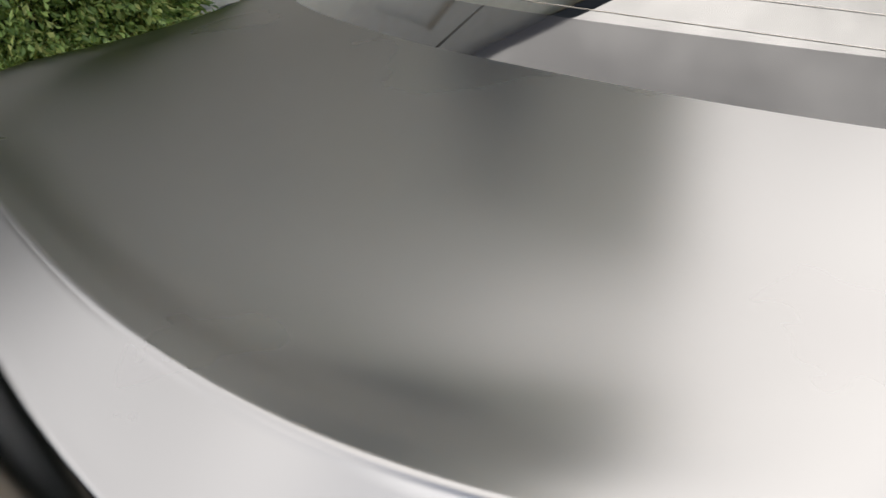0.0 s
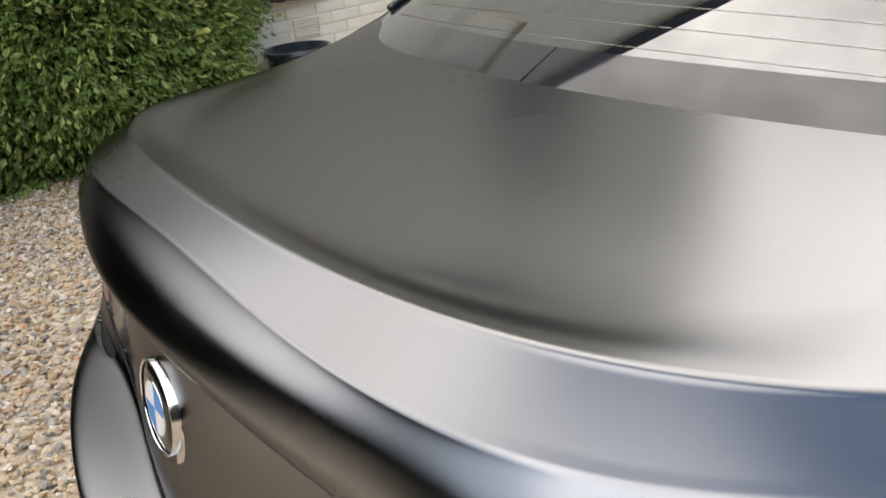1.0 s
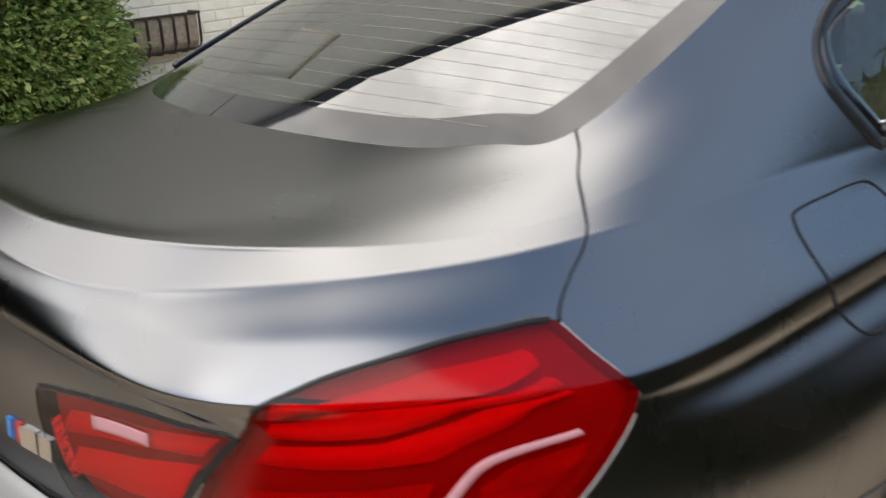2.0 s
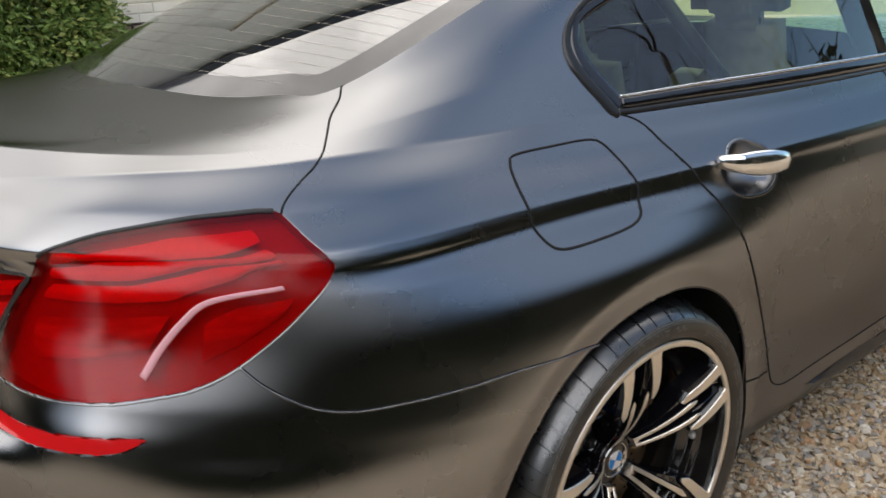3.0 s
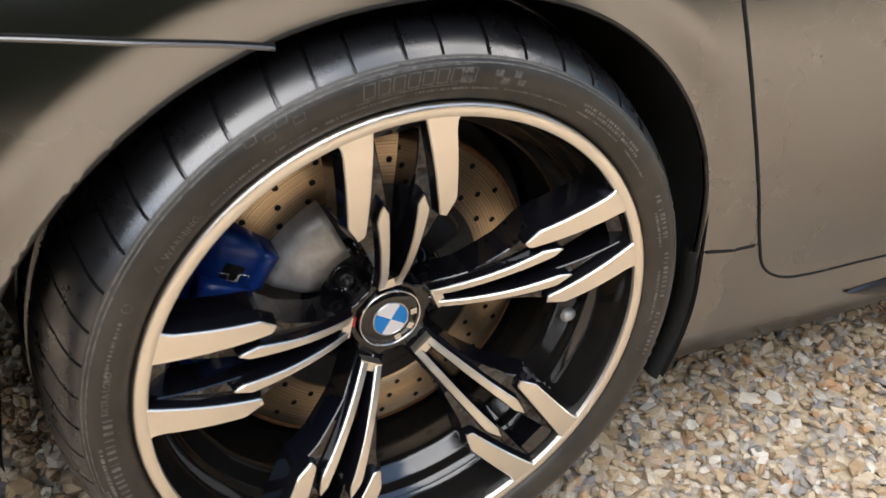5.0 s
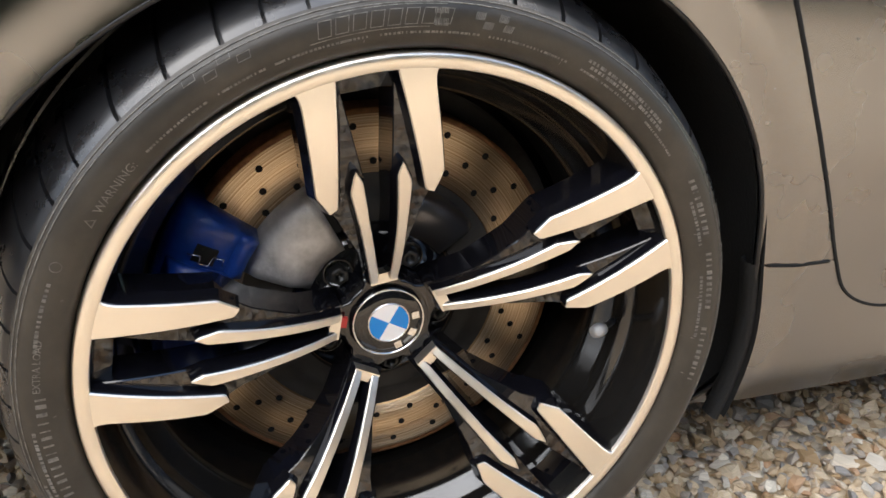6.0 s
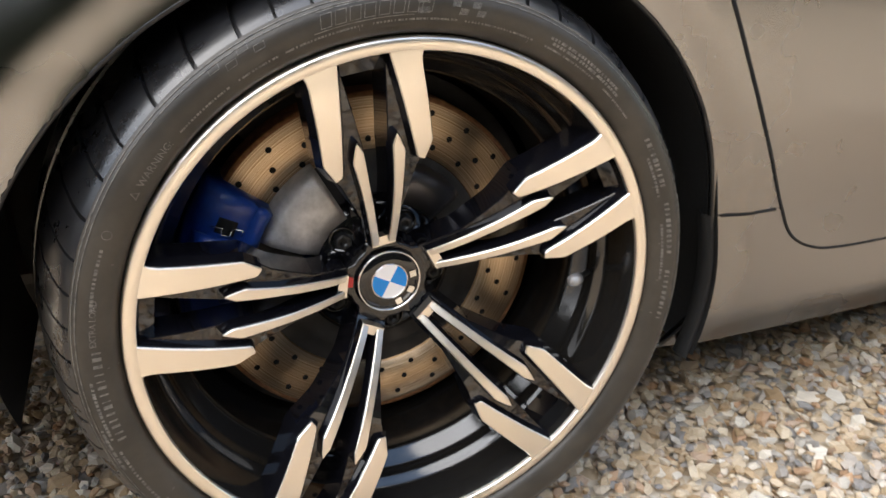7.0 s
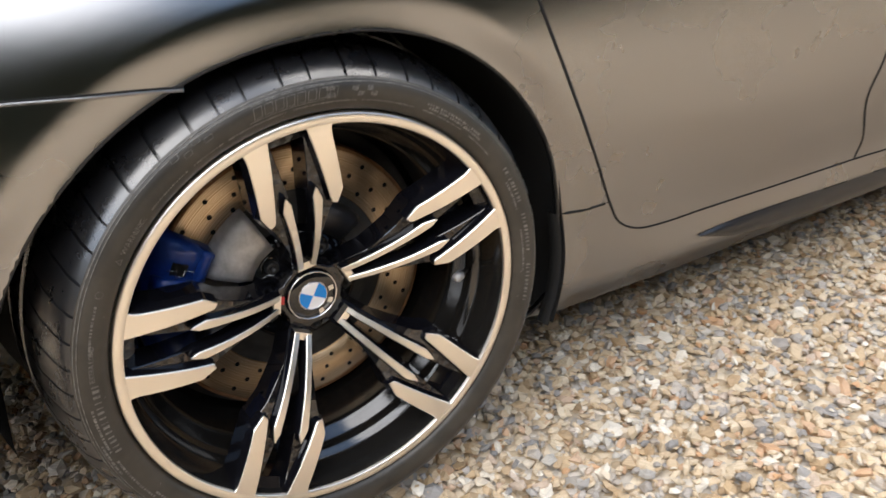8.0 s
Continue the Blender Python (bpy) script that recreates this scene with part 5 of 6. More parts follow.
def on_sidewall(name, flat_v, faces, phi, r0, mat=LETTER, flip=False, lift=0.0007):
    """Bends a flat drawing (along, up) onto the sidewall with its middle at phi and foot at r0."""
    out = []
    for a, b in flat_v:
        r = r0 + (-b if flip else b)
        ang = radians(phi) + (-a if flip else a) / (r0 + 0.01)
        out.append((float(side_x(r)) + lift, r * math.sin(ang), r * math.cos(ang) + AXLE))
    return mesh_of(name, out, faces, mat, WHEEL, flat=True)


def letters(text, size):
    cu = bpy.data.curves.new("text", "FONT")
    cu.body, cu.size, cu.align_x = text, size, "CENTER"
    cu.resolution_u = 2
    ob = bpy.data.objects.new("text", cu)
    scene.collection.objects.link(ob)
    me = bpy.data.meshes.new_from_object(ob.evaluated_get(bpy.context.evaluated_depsgraph_get()))
    v, f = [tuple(q.co[:2]) for q in me.vertices], [tuple(p.vertices) for p in me.polygons]
    bpy.data.objects.remove(ob)
    bpy.data.meshes.remove(me)
    return v, f


def bars(name, phi, r0, count, w, h, gap, seed=0, slant=0.0, vary=0.0):
    rng = random.Random(seed)
    total = count * (w + gap)
    v, f = [], []
    a = -total / 2
    for _ in range(count):
        ww = w * (1 + vary * rng.uniform(-1, 1))
        k = len(v)
        # each bar in slices so that it follows the curve
        n = max(1, int(ww / 0.006))
        for i in range(n + 1):
            v += [(a + ww * i / n, 0.0), (a + ww * i / n + slant, h)]
        f += [(k + 2 * i, k + 2 * i + 2, k + 2 * i + 3, k + 2 * i + 1) for i in range(n)]
        a += w + gap
    ob = on_sidewall(name, v, f, phi, r0)
    if count > 1:
        ob["kind"] = "stuff"
    return ob


def outline_bar(phi, r0, w, h, slant, t=0.0009):
    """A raised outline of one letter-sized block."""
    v, f = [], []
    for x0, x1, y0, y1 in ((0, w, 0, t), (0, w, h - t, h), (0, t, t, h - t), (w - t, w, t, h - t)):
        k = len(v)
        v += [(x0 - w / 2 + slant * y0, y0), (x1 - w / 2 + slant * y0, y0), (x1 - w / 2 + slant * y1, y1), (x0 - w / 2 + slant * y1, y1)]
        f.append((k, k + 1, k + 2, k + 3))
    return on_sidewall("sidewall_mark", v, f, phi, r0)


# maker's mark at the top, drawn as plain slanted blocks between lines, with a chequered flag at both ends
for k in range(8):
    outline_bar(-13.4 + k * 2.45, 0.2843, 0.0098, 0.0112, 0.25, 0.0006)
bars("sidewall_mark", -7.0, 0.2822, 1, 0.088, 0.0007, 0)
bars("sidewall_mark", -5.0, 0.2975, 1, 0.098, 0.0006, 0)
bars("sidewall_mark", 3.4, 0.2832, 9, 0.0006, 0.0125, 0.0006)
for k, (p, r) in enumerate(((9.0, 0.2895), (12.6, 0.2900), (10.4, 0.2835), (13.6, 0.2838))):
    bars("sidewall_mark", p, r, 6, 0.0008, 0.0052, 0.0005, k, 0.0012)
for p, r in ((-32.0, 0.2945), (-29.4, 0.2895), (-26.8, 0.2950), (-24.4, 0.2900)):
    outline_bar(p, r, 0.010, 0.0050, 0.3, 0.0005)
for k, (p, n) in enumerate(((-37, 17), (-26, 12), (-14, 22), (2, 24), (18, 22), (34, 20), (48, 14))):
    bars("small_print", p, 0.2778, n, 0.0021, 0.0017, 0.0011, k, 0, 0.5)
for k, (p, r, n) in enumerate(((37, 0.2862, 22), (38, 0.2822, 22), (68, 0.2775, 12), (86, 0.2765, 16), (-71, 0.2858, 14), (-96, 0.2900, 15), (-104, 0.2945, 12), (-112, 0.2890, 18), (-125, 0.2840, 16), (-140, 0.2880, 16))):
    bars("small_print", p, r, n, 0.0028, 0.0026, 0.0014, k + 9, 0, 0.5)
# model name as plain letter-sized bars, in three words
for k, p in enumerate((65.0, 80.8, 96.8)):
    bars("sidewall_mark", p, 0.2825, 10, 0.0030, 0.0054, 0.0034, 40 + k, 0.0010, 0.5)
# tyre size as taller bars
bars("sidewall_mark", -93, 0.2800, 14, 0.0024, 0.0072, 0.0046, 50, 0.0, 0.6)
lv, lf = letters("WARNING:", 0.0088)
on_sidewall("warning_text", lv, lf, -49.0, 0.2765)
tv, tf = [(-0.0038, 0), (0.0038, 0), (0, 0.0068), (-0.0024, 0.0009), (0.0024, 0.0009), (0, 0.0054)], [(0, 1, 4, 3), (1, 2, 5, 4), (2, 0, 3, 5)]
on_sidewall("warning_sign", tv, tf, -55.2, 0.2768)
lv, lf = letters("EXTRA LOAD", 0.0074)
on_sidewall("load_text", lv, lf, -79.0, 0.2830)
# approval mark: a letter in a ring
ring_v = [(q * math.cos(a), 0.0042 + q * math.sin(a)) for q in (0.0042, 0.0036) for a in np.linspace(0, 2 * math.pi, 20, endpoint=False)]
on_sidewall("approval_mark", ring_v, [(i, (i + 1) % 20, 20 + (i + 1) % 20, 20 + i) for i in range(20)], -63.0, 0.2825)
# mould lines and moulding whiskers
for p in (70, 84, 93, 101, 24, -8, -68, -88, -118):
    bars("mould_line", p, 0.2668, 1, 0.0006, 0.0100, 0.0)
for r in (0.2990, 0.3020):
    v, f = lathe([(r - 0.0004, float(side_x(r - 0.0004)) + 0.0003), (r, float(side_x(r)) + 0.0009), (r + 0.0004, float(side_x(r + 0.0004)) + 0.0003)], 160, HUB)
    mesh_of("sidewall_ring", v, [q[::-1] for q in f], LETTER, WHEEL)

# valve
v, f = tube([polar(0, 0.232, 0.868, 96.5), polar(0, 0.221, 0.876, 96.5), polar(0, 0.208, 0.884, 96.5)], 0.0032, 10)
valve = mesh_of("valve", v, f, BLACK_TRIM, WHEEL)
v, f = tube([polar(0, 0.2115, 0.882, 96.5), polar(0, 0.206, 0.885, 96.5), polar(0, 0.199, 0.8888, 96.5)], [0.0068, 0.0074, 0.0058], 12)
mesh_of("valve_cap", v, f, CAST, WHEEL, label="pale grey valve cap")

# ---- brake ----
v, f = lathe([(0.128, 0.795), (0.130, 0.800), (0.188, 0.800), (0.1895, 0.799), (0.1895, 0.772)], 160, HUB)
disc = BRAKE = mesh_of("brake_disc", v, [q[::-1] for q in f], DISC, CAR, label="drilled brake disc with rust-brown sheen")
v, f = lathe([(0.1855, 0.8004), (0.190, 0.8004), (0.1905, 0.798), (0.1905, 0.770)], 120, HUB)
mesh_of("disc_edge", v, [q[::-1] for q in f], DISC_RUST, disc, label="rust-brown disc edge")
v, f = lathe([(0.06, 0.806), (0.100, 0.806), (0.108, 0.804), (0.113, 0.799), (0.129, 0.7975)], 90, HUB)
mesh_of("disc_hat", v, [q[::-1] for q in f], HAT, disc)
for k in range(24):
    for r, off in ((0.141, 0), (0.157, 5), (0.175, 9)):
        phi = 15 * k + off
        y, z = r * math.sin(radians(phi)), r * math.cos(radians(phi)) + AXLE
        v, f = lathe([(0.0, 0.8005), (0.0034, 0.8006)], 10, (0, y, z))
        mesh_of("drill_hole", v, [q[::-1] for q in f], GAP, disc, flat=True)
SWIRL = DISC.node_tree
sgeo = SWIRL.nodes.new("ShaderNodeTexCoord")
smap = SWIRL.nodes.new("ShaderNodeVectorMath")
smap.operation = "SUBTRACT"
smap.inputs[1].default_value = (0, 0, AXLE)
SWIRL.links.new(sgeo.outputs["Object"], smap.inputs[0])
sflat = SWIRL.nodes.new("ShaderNodeVectorMath")
sflat.operation = "MULTIPLY"
sflat.inputs[1].default_value = (0, 1, 1)
SWIRL.links.new(smap.outputs[0], sflat.inputs[0])
slen = SWIRL.nodes.new("ShaderNodeVectorMath")
slen.operation = "LENGTH"
SWIRL.links.new(sflat.outputs[0], slen.inputs[0])
snoise = node(DISC, "ShaderNodeTexNoise", Scale=700.0, Detail=3.0)
snoise.noise_dimensions = "1D"
SWIRL.links.new(slen.outputs["Value"], snoise.inputs["W"])
scol = ramp(DISC, snoise.outputs["Fac"], ((0.3, (0.40, 0.26, 0.14)), (0.7, (0.80, 0.66, 0.48))))
SWIRL.links.new(scol.outputs[0], shader(DISC).inputs["Base Color"])
sb = node(DISC, "ShaderNodeBump", Strength=0.6, Distance=0.0006)
SWIRL.links.new(snoise.outputs["Fac"], sb.inputs["Height"])
SWIRL.links.new(sb.outputs[0], shader(DISC).inputs["Normal"])


def caliper():
    """Fixed caliper: an arched body over the disc, a lower face plate, an end rib, a slot with its spring clip."""
    def arc_block(name, a0, a1, rings, parent, label="", mat=CALIPER, steps=9, bevel=0.003):
        bm, rows = bmesh.new(), []
        for i in range(steps):
            phi = a0 + (a1 - a0) * i / (steps - 1)
            rows.append([bm.verts.new(polar(0, r, x, phi)) for r, x in rings])
        k = len(rings)
        for a, b in zip(rows[:-1], rows[1:]):
            for j in range(k):
                bm.faces.new((a[j], a[(j + 1) % k], b[(j + 1) % k], b[j]))
        bm.faces.new(rows[0])
        bm.faces.new(rows[-1][::-1])
        bmesh.ops.bevel(bm, geom=[e for e in bm.edges if e.calc_face_angle(0) > 0.5], offset=bevel, segments=2, affect="EDGES")
        return part(name, bm, mat, parent, label)

    c = arc_block("caliper", -108, -52, [(0.146, 0.826), (0.156, 0.838), (0.186, 0.842), (0.203, 0.834), (0.2105, 0.818), (0.2105, 0.75), (0.140, 0.75), (0.140, 0.812)], BRAKE, "glossy blue brake caliper", steps=15)
    arc_block("caliper_plate", -92, -66, [(0.150, 0.836), (0.158, 0.850), (0.196, 0.849), (0.206, 0.834)], BRAKE, bevel=0.004)
    arc_block("caliper_rib", -67, -52, [(0.138, 0.80), (0.140, 0.836), (0.152, 0.844), (0.158, 0.836), (0.158, 0.80)], BRAKE)
    arc_block("caliper_slot", -64.5, -59.5, [(0.168, 0.836), (0.168, 0.8424), (0.187, 0.8424), (0.187, 0.836)], BRAKE, mat=GAP, bevel=0.0006)
    clip = [polar(0, r, 0.8445, a) for r, a in ((0.192, -62.8), (0.181, -62.4), (0.180, -64.6), (0.172, -64.4), (0.171, -61.6), (0.162, -61.2), (0.161, -63.2))]
    mesh_of("spring_clip", *tube(clip, 0.0006, 6), CHROME, BRAKE)
    v, f = lathe([(0, 0.853), (0.006, 0.853), (0.007, 0.849), (0.007, 0.83)], 16, (0, 0.168 * math.sin(radians(-86)), 0.168 * math.cos(radians(-86)) + AXLE))
    mesh_of("caliper_bolt", v, [q[::-1] for q in f], CALIPER, BRAKE)


caliper()
v, f = lathe([(0.10, 0.76), (0.205, 0.76), (0.21, 0.765)], 60, HUB, -40, 250)
mesh_of("dust_shield", v, [q[::-1] for q in f], HAT, BRAKE)
def cast_plate(name, a0, a1, rings, mat, label):
    bm = bmesh.new()
    ring = [[bm.verts.new(polar(0, r, x, phi)) for r, x in rings] for phi in np.linspace(a0, a1, 12)]
    for a, b in zip(ring[:-1], ring[1:]):
        for j in range(len(rings) - 1):
            bm.faces.new((a[j], a[j + 1], b[j + 1], b[j]))
    bm.faces.new(ring[0])
    bm.faces.new(ring[-1][::-1])
    return part(name, bm, mat, BRAKE, label)


cast_plate("caliper_bracket", -67, -27, [(0.066, 0.79), (0.072, 0.820), (0.094, 0.829), (0.124, 0.827), (0.136, 0.818), (0.139, 0.79)], CAST, "rough grey cast bracket")
cast_plate("hub_plate", 20, 52, [(0.070, 0.79), (0.076, 0.818), (0.112, 0.822), (0.119, 0.812), (0.121, 0.79)], HUB_PLATE, "dark grey polished plate")

# ---- wheel arch ----
def arch_loft(name, degrees, profile, label=""):
    """A skin along the wheel opening; the profile is (distance outside its edge, x)."""
    k, v = len(profile), []
    for a in degrees:
        for off, x in profile:
            r = float(arch_r(a)) + off
            v.append((x, r * math.sin(radians(a)), AXLE + r * math.cos(radians(a))))
    f = [(i * k + j, (i + 1) * k + j, (i + 1) * k + j + 1, i * k + j + 1) for i in range(len(degrees) - 1) for j in range(k - 1)]
    return mesh_of(name, v, f, WELL, CAR, label=label)


arch_loft("arch_liner", np.linspace(-106, -71, 20), [(0.012, 0.82), (0.014, 0.80), (0.014, 0.55)])
arch_loft("arch_liner", np.linspace(-72, 113, 94), [(0.004, 0.893), (0.005, 0.880), (0.010, 0.868), (0.014, 0.80), (0.014, 0.55)], "dusty black wheel-arch liner")
v, f = lathe([(0.0, 0.56), (0.38, 0.56)], 60, HUB)
mesh_of("arch_back", v, [q[::-1] for q in f], WELL, CAR)
boxed("underbody", (-0.70, 0.70, -0.2, 3.5, 0.2, 0.24), WELL, CAR)
boxed("boot_floor", (-0.48, 0.48, -0.85, -0.2, 0.205, 0.24), WELL, CAR)
boxed("axle", (-0.7, 0.78, -0.05, 0.05, AXLE - 0.05, AXLE + 0.05), WELL, CAR, 0.01)
# splash guard in front of the wheel
arch_loft("splash_guard", np.linspace(86, 114, 24), [(0.006, 0.862), (-0.004, 0.866), (-0.006, 0.878), (-0.003, 0.887), (0.002, 0.888), (0.006, 0.878)], "black rubber splash guard")
# ---- handle, badges, cabin ----
def handle():
    """A bowl pressed into the door and a chrome grip across it."""
    line, mid = HANDLE[:-1], np.array((1.957, float(to_w(8.2))))
    n, rings = len(line), np.linspace(1.02, 0.02, 12)
    v = np.concatenate([skin_xyz(mid + (line - mid) * s) - skin_normals(mid + (line - mid) * s) * (0.001 + 0.046 * max(1 - s * s, 0)) for s in rings])
    f = [(i * n + j, i * n + (j + 1) % n, (i + 1) * n + (j + 1) % n, (i + 1) * n + j) for i in range(11) for j in range(n)]
    for side in (1, -1):
        h = mesh_of("door_handle", v * (side, 1, 1), f if side > 0 else [g[::-1] for g in f], PAINT, CAR, label="chrome door handle over a bowl")
        grip(h, side)


def grip(h, side):
    yc, zc, xc = 0.386, 0.834, float(body(1.955, 7.9)[0]) - 0.012
    path, rad = [], []
    for i in range(21):
        t = i / 20
        foot = min(1, 7 * t, 7 * (1 - t))
        y = yc - 0.096 + 0.192 * t
        path.append((xc + (0.024 + 0.024 * t + 0.010 * math.sin(math.pi * t)) * foot, y, zc + 0.010 - 0.014 * t))
        rad.append(0.004 + 0.0105 * math.sin(math.pi * min(max(t, 0.02), 0.98)) ** 0.5)
    v, f = tube(path, rad, 14)
    v = [(x * side, y, zc + (z - zc) * 1.75) for x, y, z in v]
    mesh_of("handle_grip", v, f, CHROME, h, label="bright chrome grip")


handle()


def tail_point(x, z, lift=0.0):
    """A place on the tail panel at x and height z."""
    vs = np.linspace(4.2, 7.6, 200)
    g = body(np.full(200, abs(x)), vs)
    j = np.abs(g[:, 2] - z).argmin()
    return (math.copysign(g[j, 0], x) if x else 0.0, g[j, 1] - lift, z)


def tail_badge():
    c = tail_point(0, 0.862)
    turn = Matrix.Translation(c) @ Matrix.Rotation(radians(-90), 4, "Z") @ Matrix.Rotation(radians(-9), 4, "Y")
    b = None
    for name, prof, mat in (("trunk_roundel", [(0.0, 0.006), (0.024, 0.006), (0.039, 0.0045), (0.041, 0.0)], GLOSS_BLACK), ("roundel_rim", [(0.0402, 0.0046), (0.0408, 0.0062), (0.0420, 0.0056), (0.0426, -0.006)], CHROME),
                            ("roundel_ring", [(0.0232, 0.0060), (0.0236, 0.0068), (0.0246, 0.0068), (0.025, 0.0060)], CHROME)):
        v, f = lathe(prof, 64)
        ob = mesh_of(name, [turn @ Vector(p) for p in v], [q[::-1] for q in f], mat, b or CAR)
        b = b or ob
    for k in range(4):
        v, f = lathe([(0.0, 0.0066), (0.0234, 0.0065)], 14, (0, 0, 0), 90 * k, 90 * k + 90)
        mesh_of("roundel_quarter", [turn @ Vector(p) for p in v], [q[::-1] for q in f], WHITE if k % 2 else BLUE, b)
    # chrome plate that shows as a crescent below it
    v, f = lathe([(0.0, 0.0015), (0.040, 0.0015), (0.045, 0.0005), (0.046, -0.014)], 48)
    low = Matrix.Translation((0, 0, -0.012)) @ turn
    mesh_of("release_plate", [low @ Vector(p) for p in v], [q[::-1] for q in f], CHROME, b)


tail_badge()


def model_badge():
    x = 0.168
    first = None
    for w, mat in ((0.010, BLUE), (0.009, NAVY), (0.010, RED)):
        p = [tail_point(x + a, z, 0.003) for z in (0.750, 0.780) for a in (0, w)]
        q = [(a, b + 0.005, c) for a, b, c in p]
        s = 0.006
        p, q = ([(a + (s if c > 0.765 else 0), b, c) for a, b, c in k] for k in (p, q))
        ob = mesh_of("stripe_badge", p + q, [(0, 1, 3, 2), (0, 4, 5, 1), (1, 5, 7, 3), (3, 7, 6, 2), (2, 6, 4, 0)], mat, first or CAR, flat=True)
        first = first or ob
        x += w + 0.001
    for w in (0.036, 0.026):
        p = [tail_point(x + a, z, 0.004) for z in (0.748, 0.778) for a in (0, w)]
        q = [(a, b + 0.006, c) for a, b, c in p]
        mesh_of("chrome_block", p + q, [(0, 1, 3, 2), (0, 4, 5, 1), (1, 5, 7, 3), (3, 7, 6, 2), (2, 6, 4, 0)], CHROME, first, flat=True)
        x += w + 0.005


model_badge()


def seat(x, y, w=0.5):
    """A seat of the car: cushion with its backrest and headrest."""
    def pad(nm, size, place, tilt, parent):
        bm = bmesh.new()
        bmesh.ops.create_cube(bm, size=1)
        bmesh.ops.bevel(bm, geom=list(bm.edges), offset=0.28, segments=5, affect="EDGES")
        bmesh.ops.transform(bm, matrix=Matrix.Translation((x + place[0], y + place[1], 0.25 + place[2])) @ Matrix.Rotation(radians(tilt), 4, "X") @ Matrix.Diagonal((*size, 1)), verts=bm.verts)
        return part(nm, bm, LEATHER, parent)

    s = pad("seat", (w, 0.5, 0.2), (0, 0.25, 0.11), 4, CAR)
    s["label"] = "pale leather seat"
    pad("backrest", (w, 0.16, 0.62), (0, -0.02, 0.47), 16, s)
    pad("headrest", (0.28, 0.11, 0.2), (0, -0.14, 0.85), 12, s)
    for dx in (-0.06, 0.06):
        v, f = tube([(x + dx, y - 0.11, 0.96), (x + dx, y - 0.13, 1.06)], 0.006)
        mesh_of("headrest_post", v, f, CHROME, s)


seat(0.36, 0.32, 0.56)
seat(-0.36, 0.32, 0.56)
seat(0.37, 1.25)
seat(-0.37, 1.25)
boxed("cabin_floor", (-0.74, 0.74, 0.42, 2.5, 0.245, 0.26), CABIN, CAR)
boxed("trunk_floor", (-0.5, 0.5, -0.6, 0.42, 0.245, 0.26), CABIN, CAR)
boxed("parcel_shelf", (-0.6, 0.6, -0.5, 0.18, 0.86, 0.88), CABIN, CAR)
for s in (1, -1):
    pv, pf = tube([(s * 0.745, 1.16, 0.92), (s * 0.66, 1.13, 1.12), (s * 0.53, 1.10, 1.34)], [0.04, 0.036, 0.034], 8)
    mesh_of("centre_pillar", pv, pf, BLACK_TRIM, CAR)
    pv, pf = tube([(s * 0.725, 0.52, 0.94), (s * 0.69, 0.45, 1.03), (s * 0.63, 0.36, 1.16)], [0.017, 0.016, 0.015], 8)
    mesh_of("window_divider", pv, pf, BLACK_TRIM, CAR)
v, f = across(np.linspace(2.02, END_U, 24), inset=0.03, lift=-0.03)
mesh_of("headlining", v, [q[::-1] for q in f], LEATHER, CAR)
boxed("dashboard", (-0.74, 0.74, 2.1, 2.5, 0.26, 0.9), CABIN, CAR, 0.05)


# heating wires on the rear window
def wires():
    for k in range(22):
        y0 = -0.485 + 0.031 * k
        us = np.linspace(0.02, 2.0, 400)
        e = body(us, np.full(400, float(MAX_V)))
        bow = 0.45 - 0.012 * k
        wide = float(np.interp(y0 + bow * 0.2, e[:, 1], e[:, 0])) - 0.05
        pts = [(wide * s, y0 + bow * (wide * s) ** 2, float(glass_z(wide * s, y0 + bow * (wide * s) ** 2)) + 0.0004) for s in np.linspace(-1, 1, 30)]
        v, f = tube(pts, 0.00025, 4)
        mesh_of("heating_wire", v, f, WIRE, CAR)


wires()


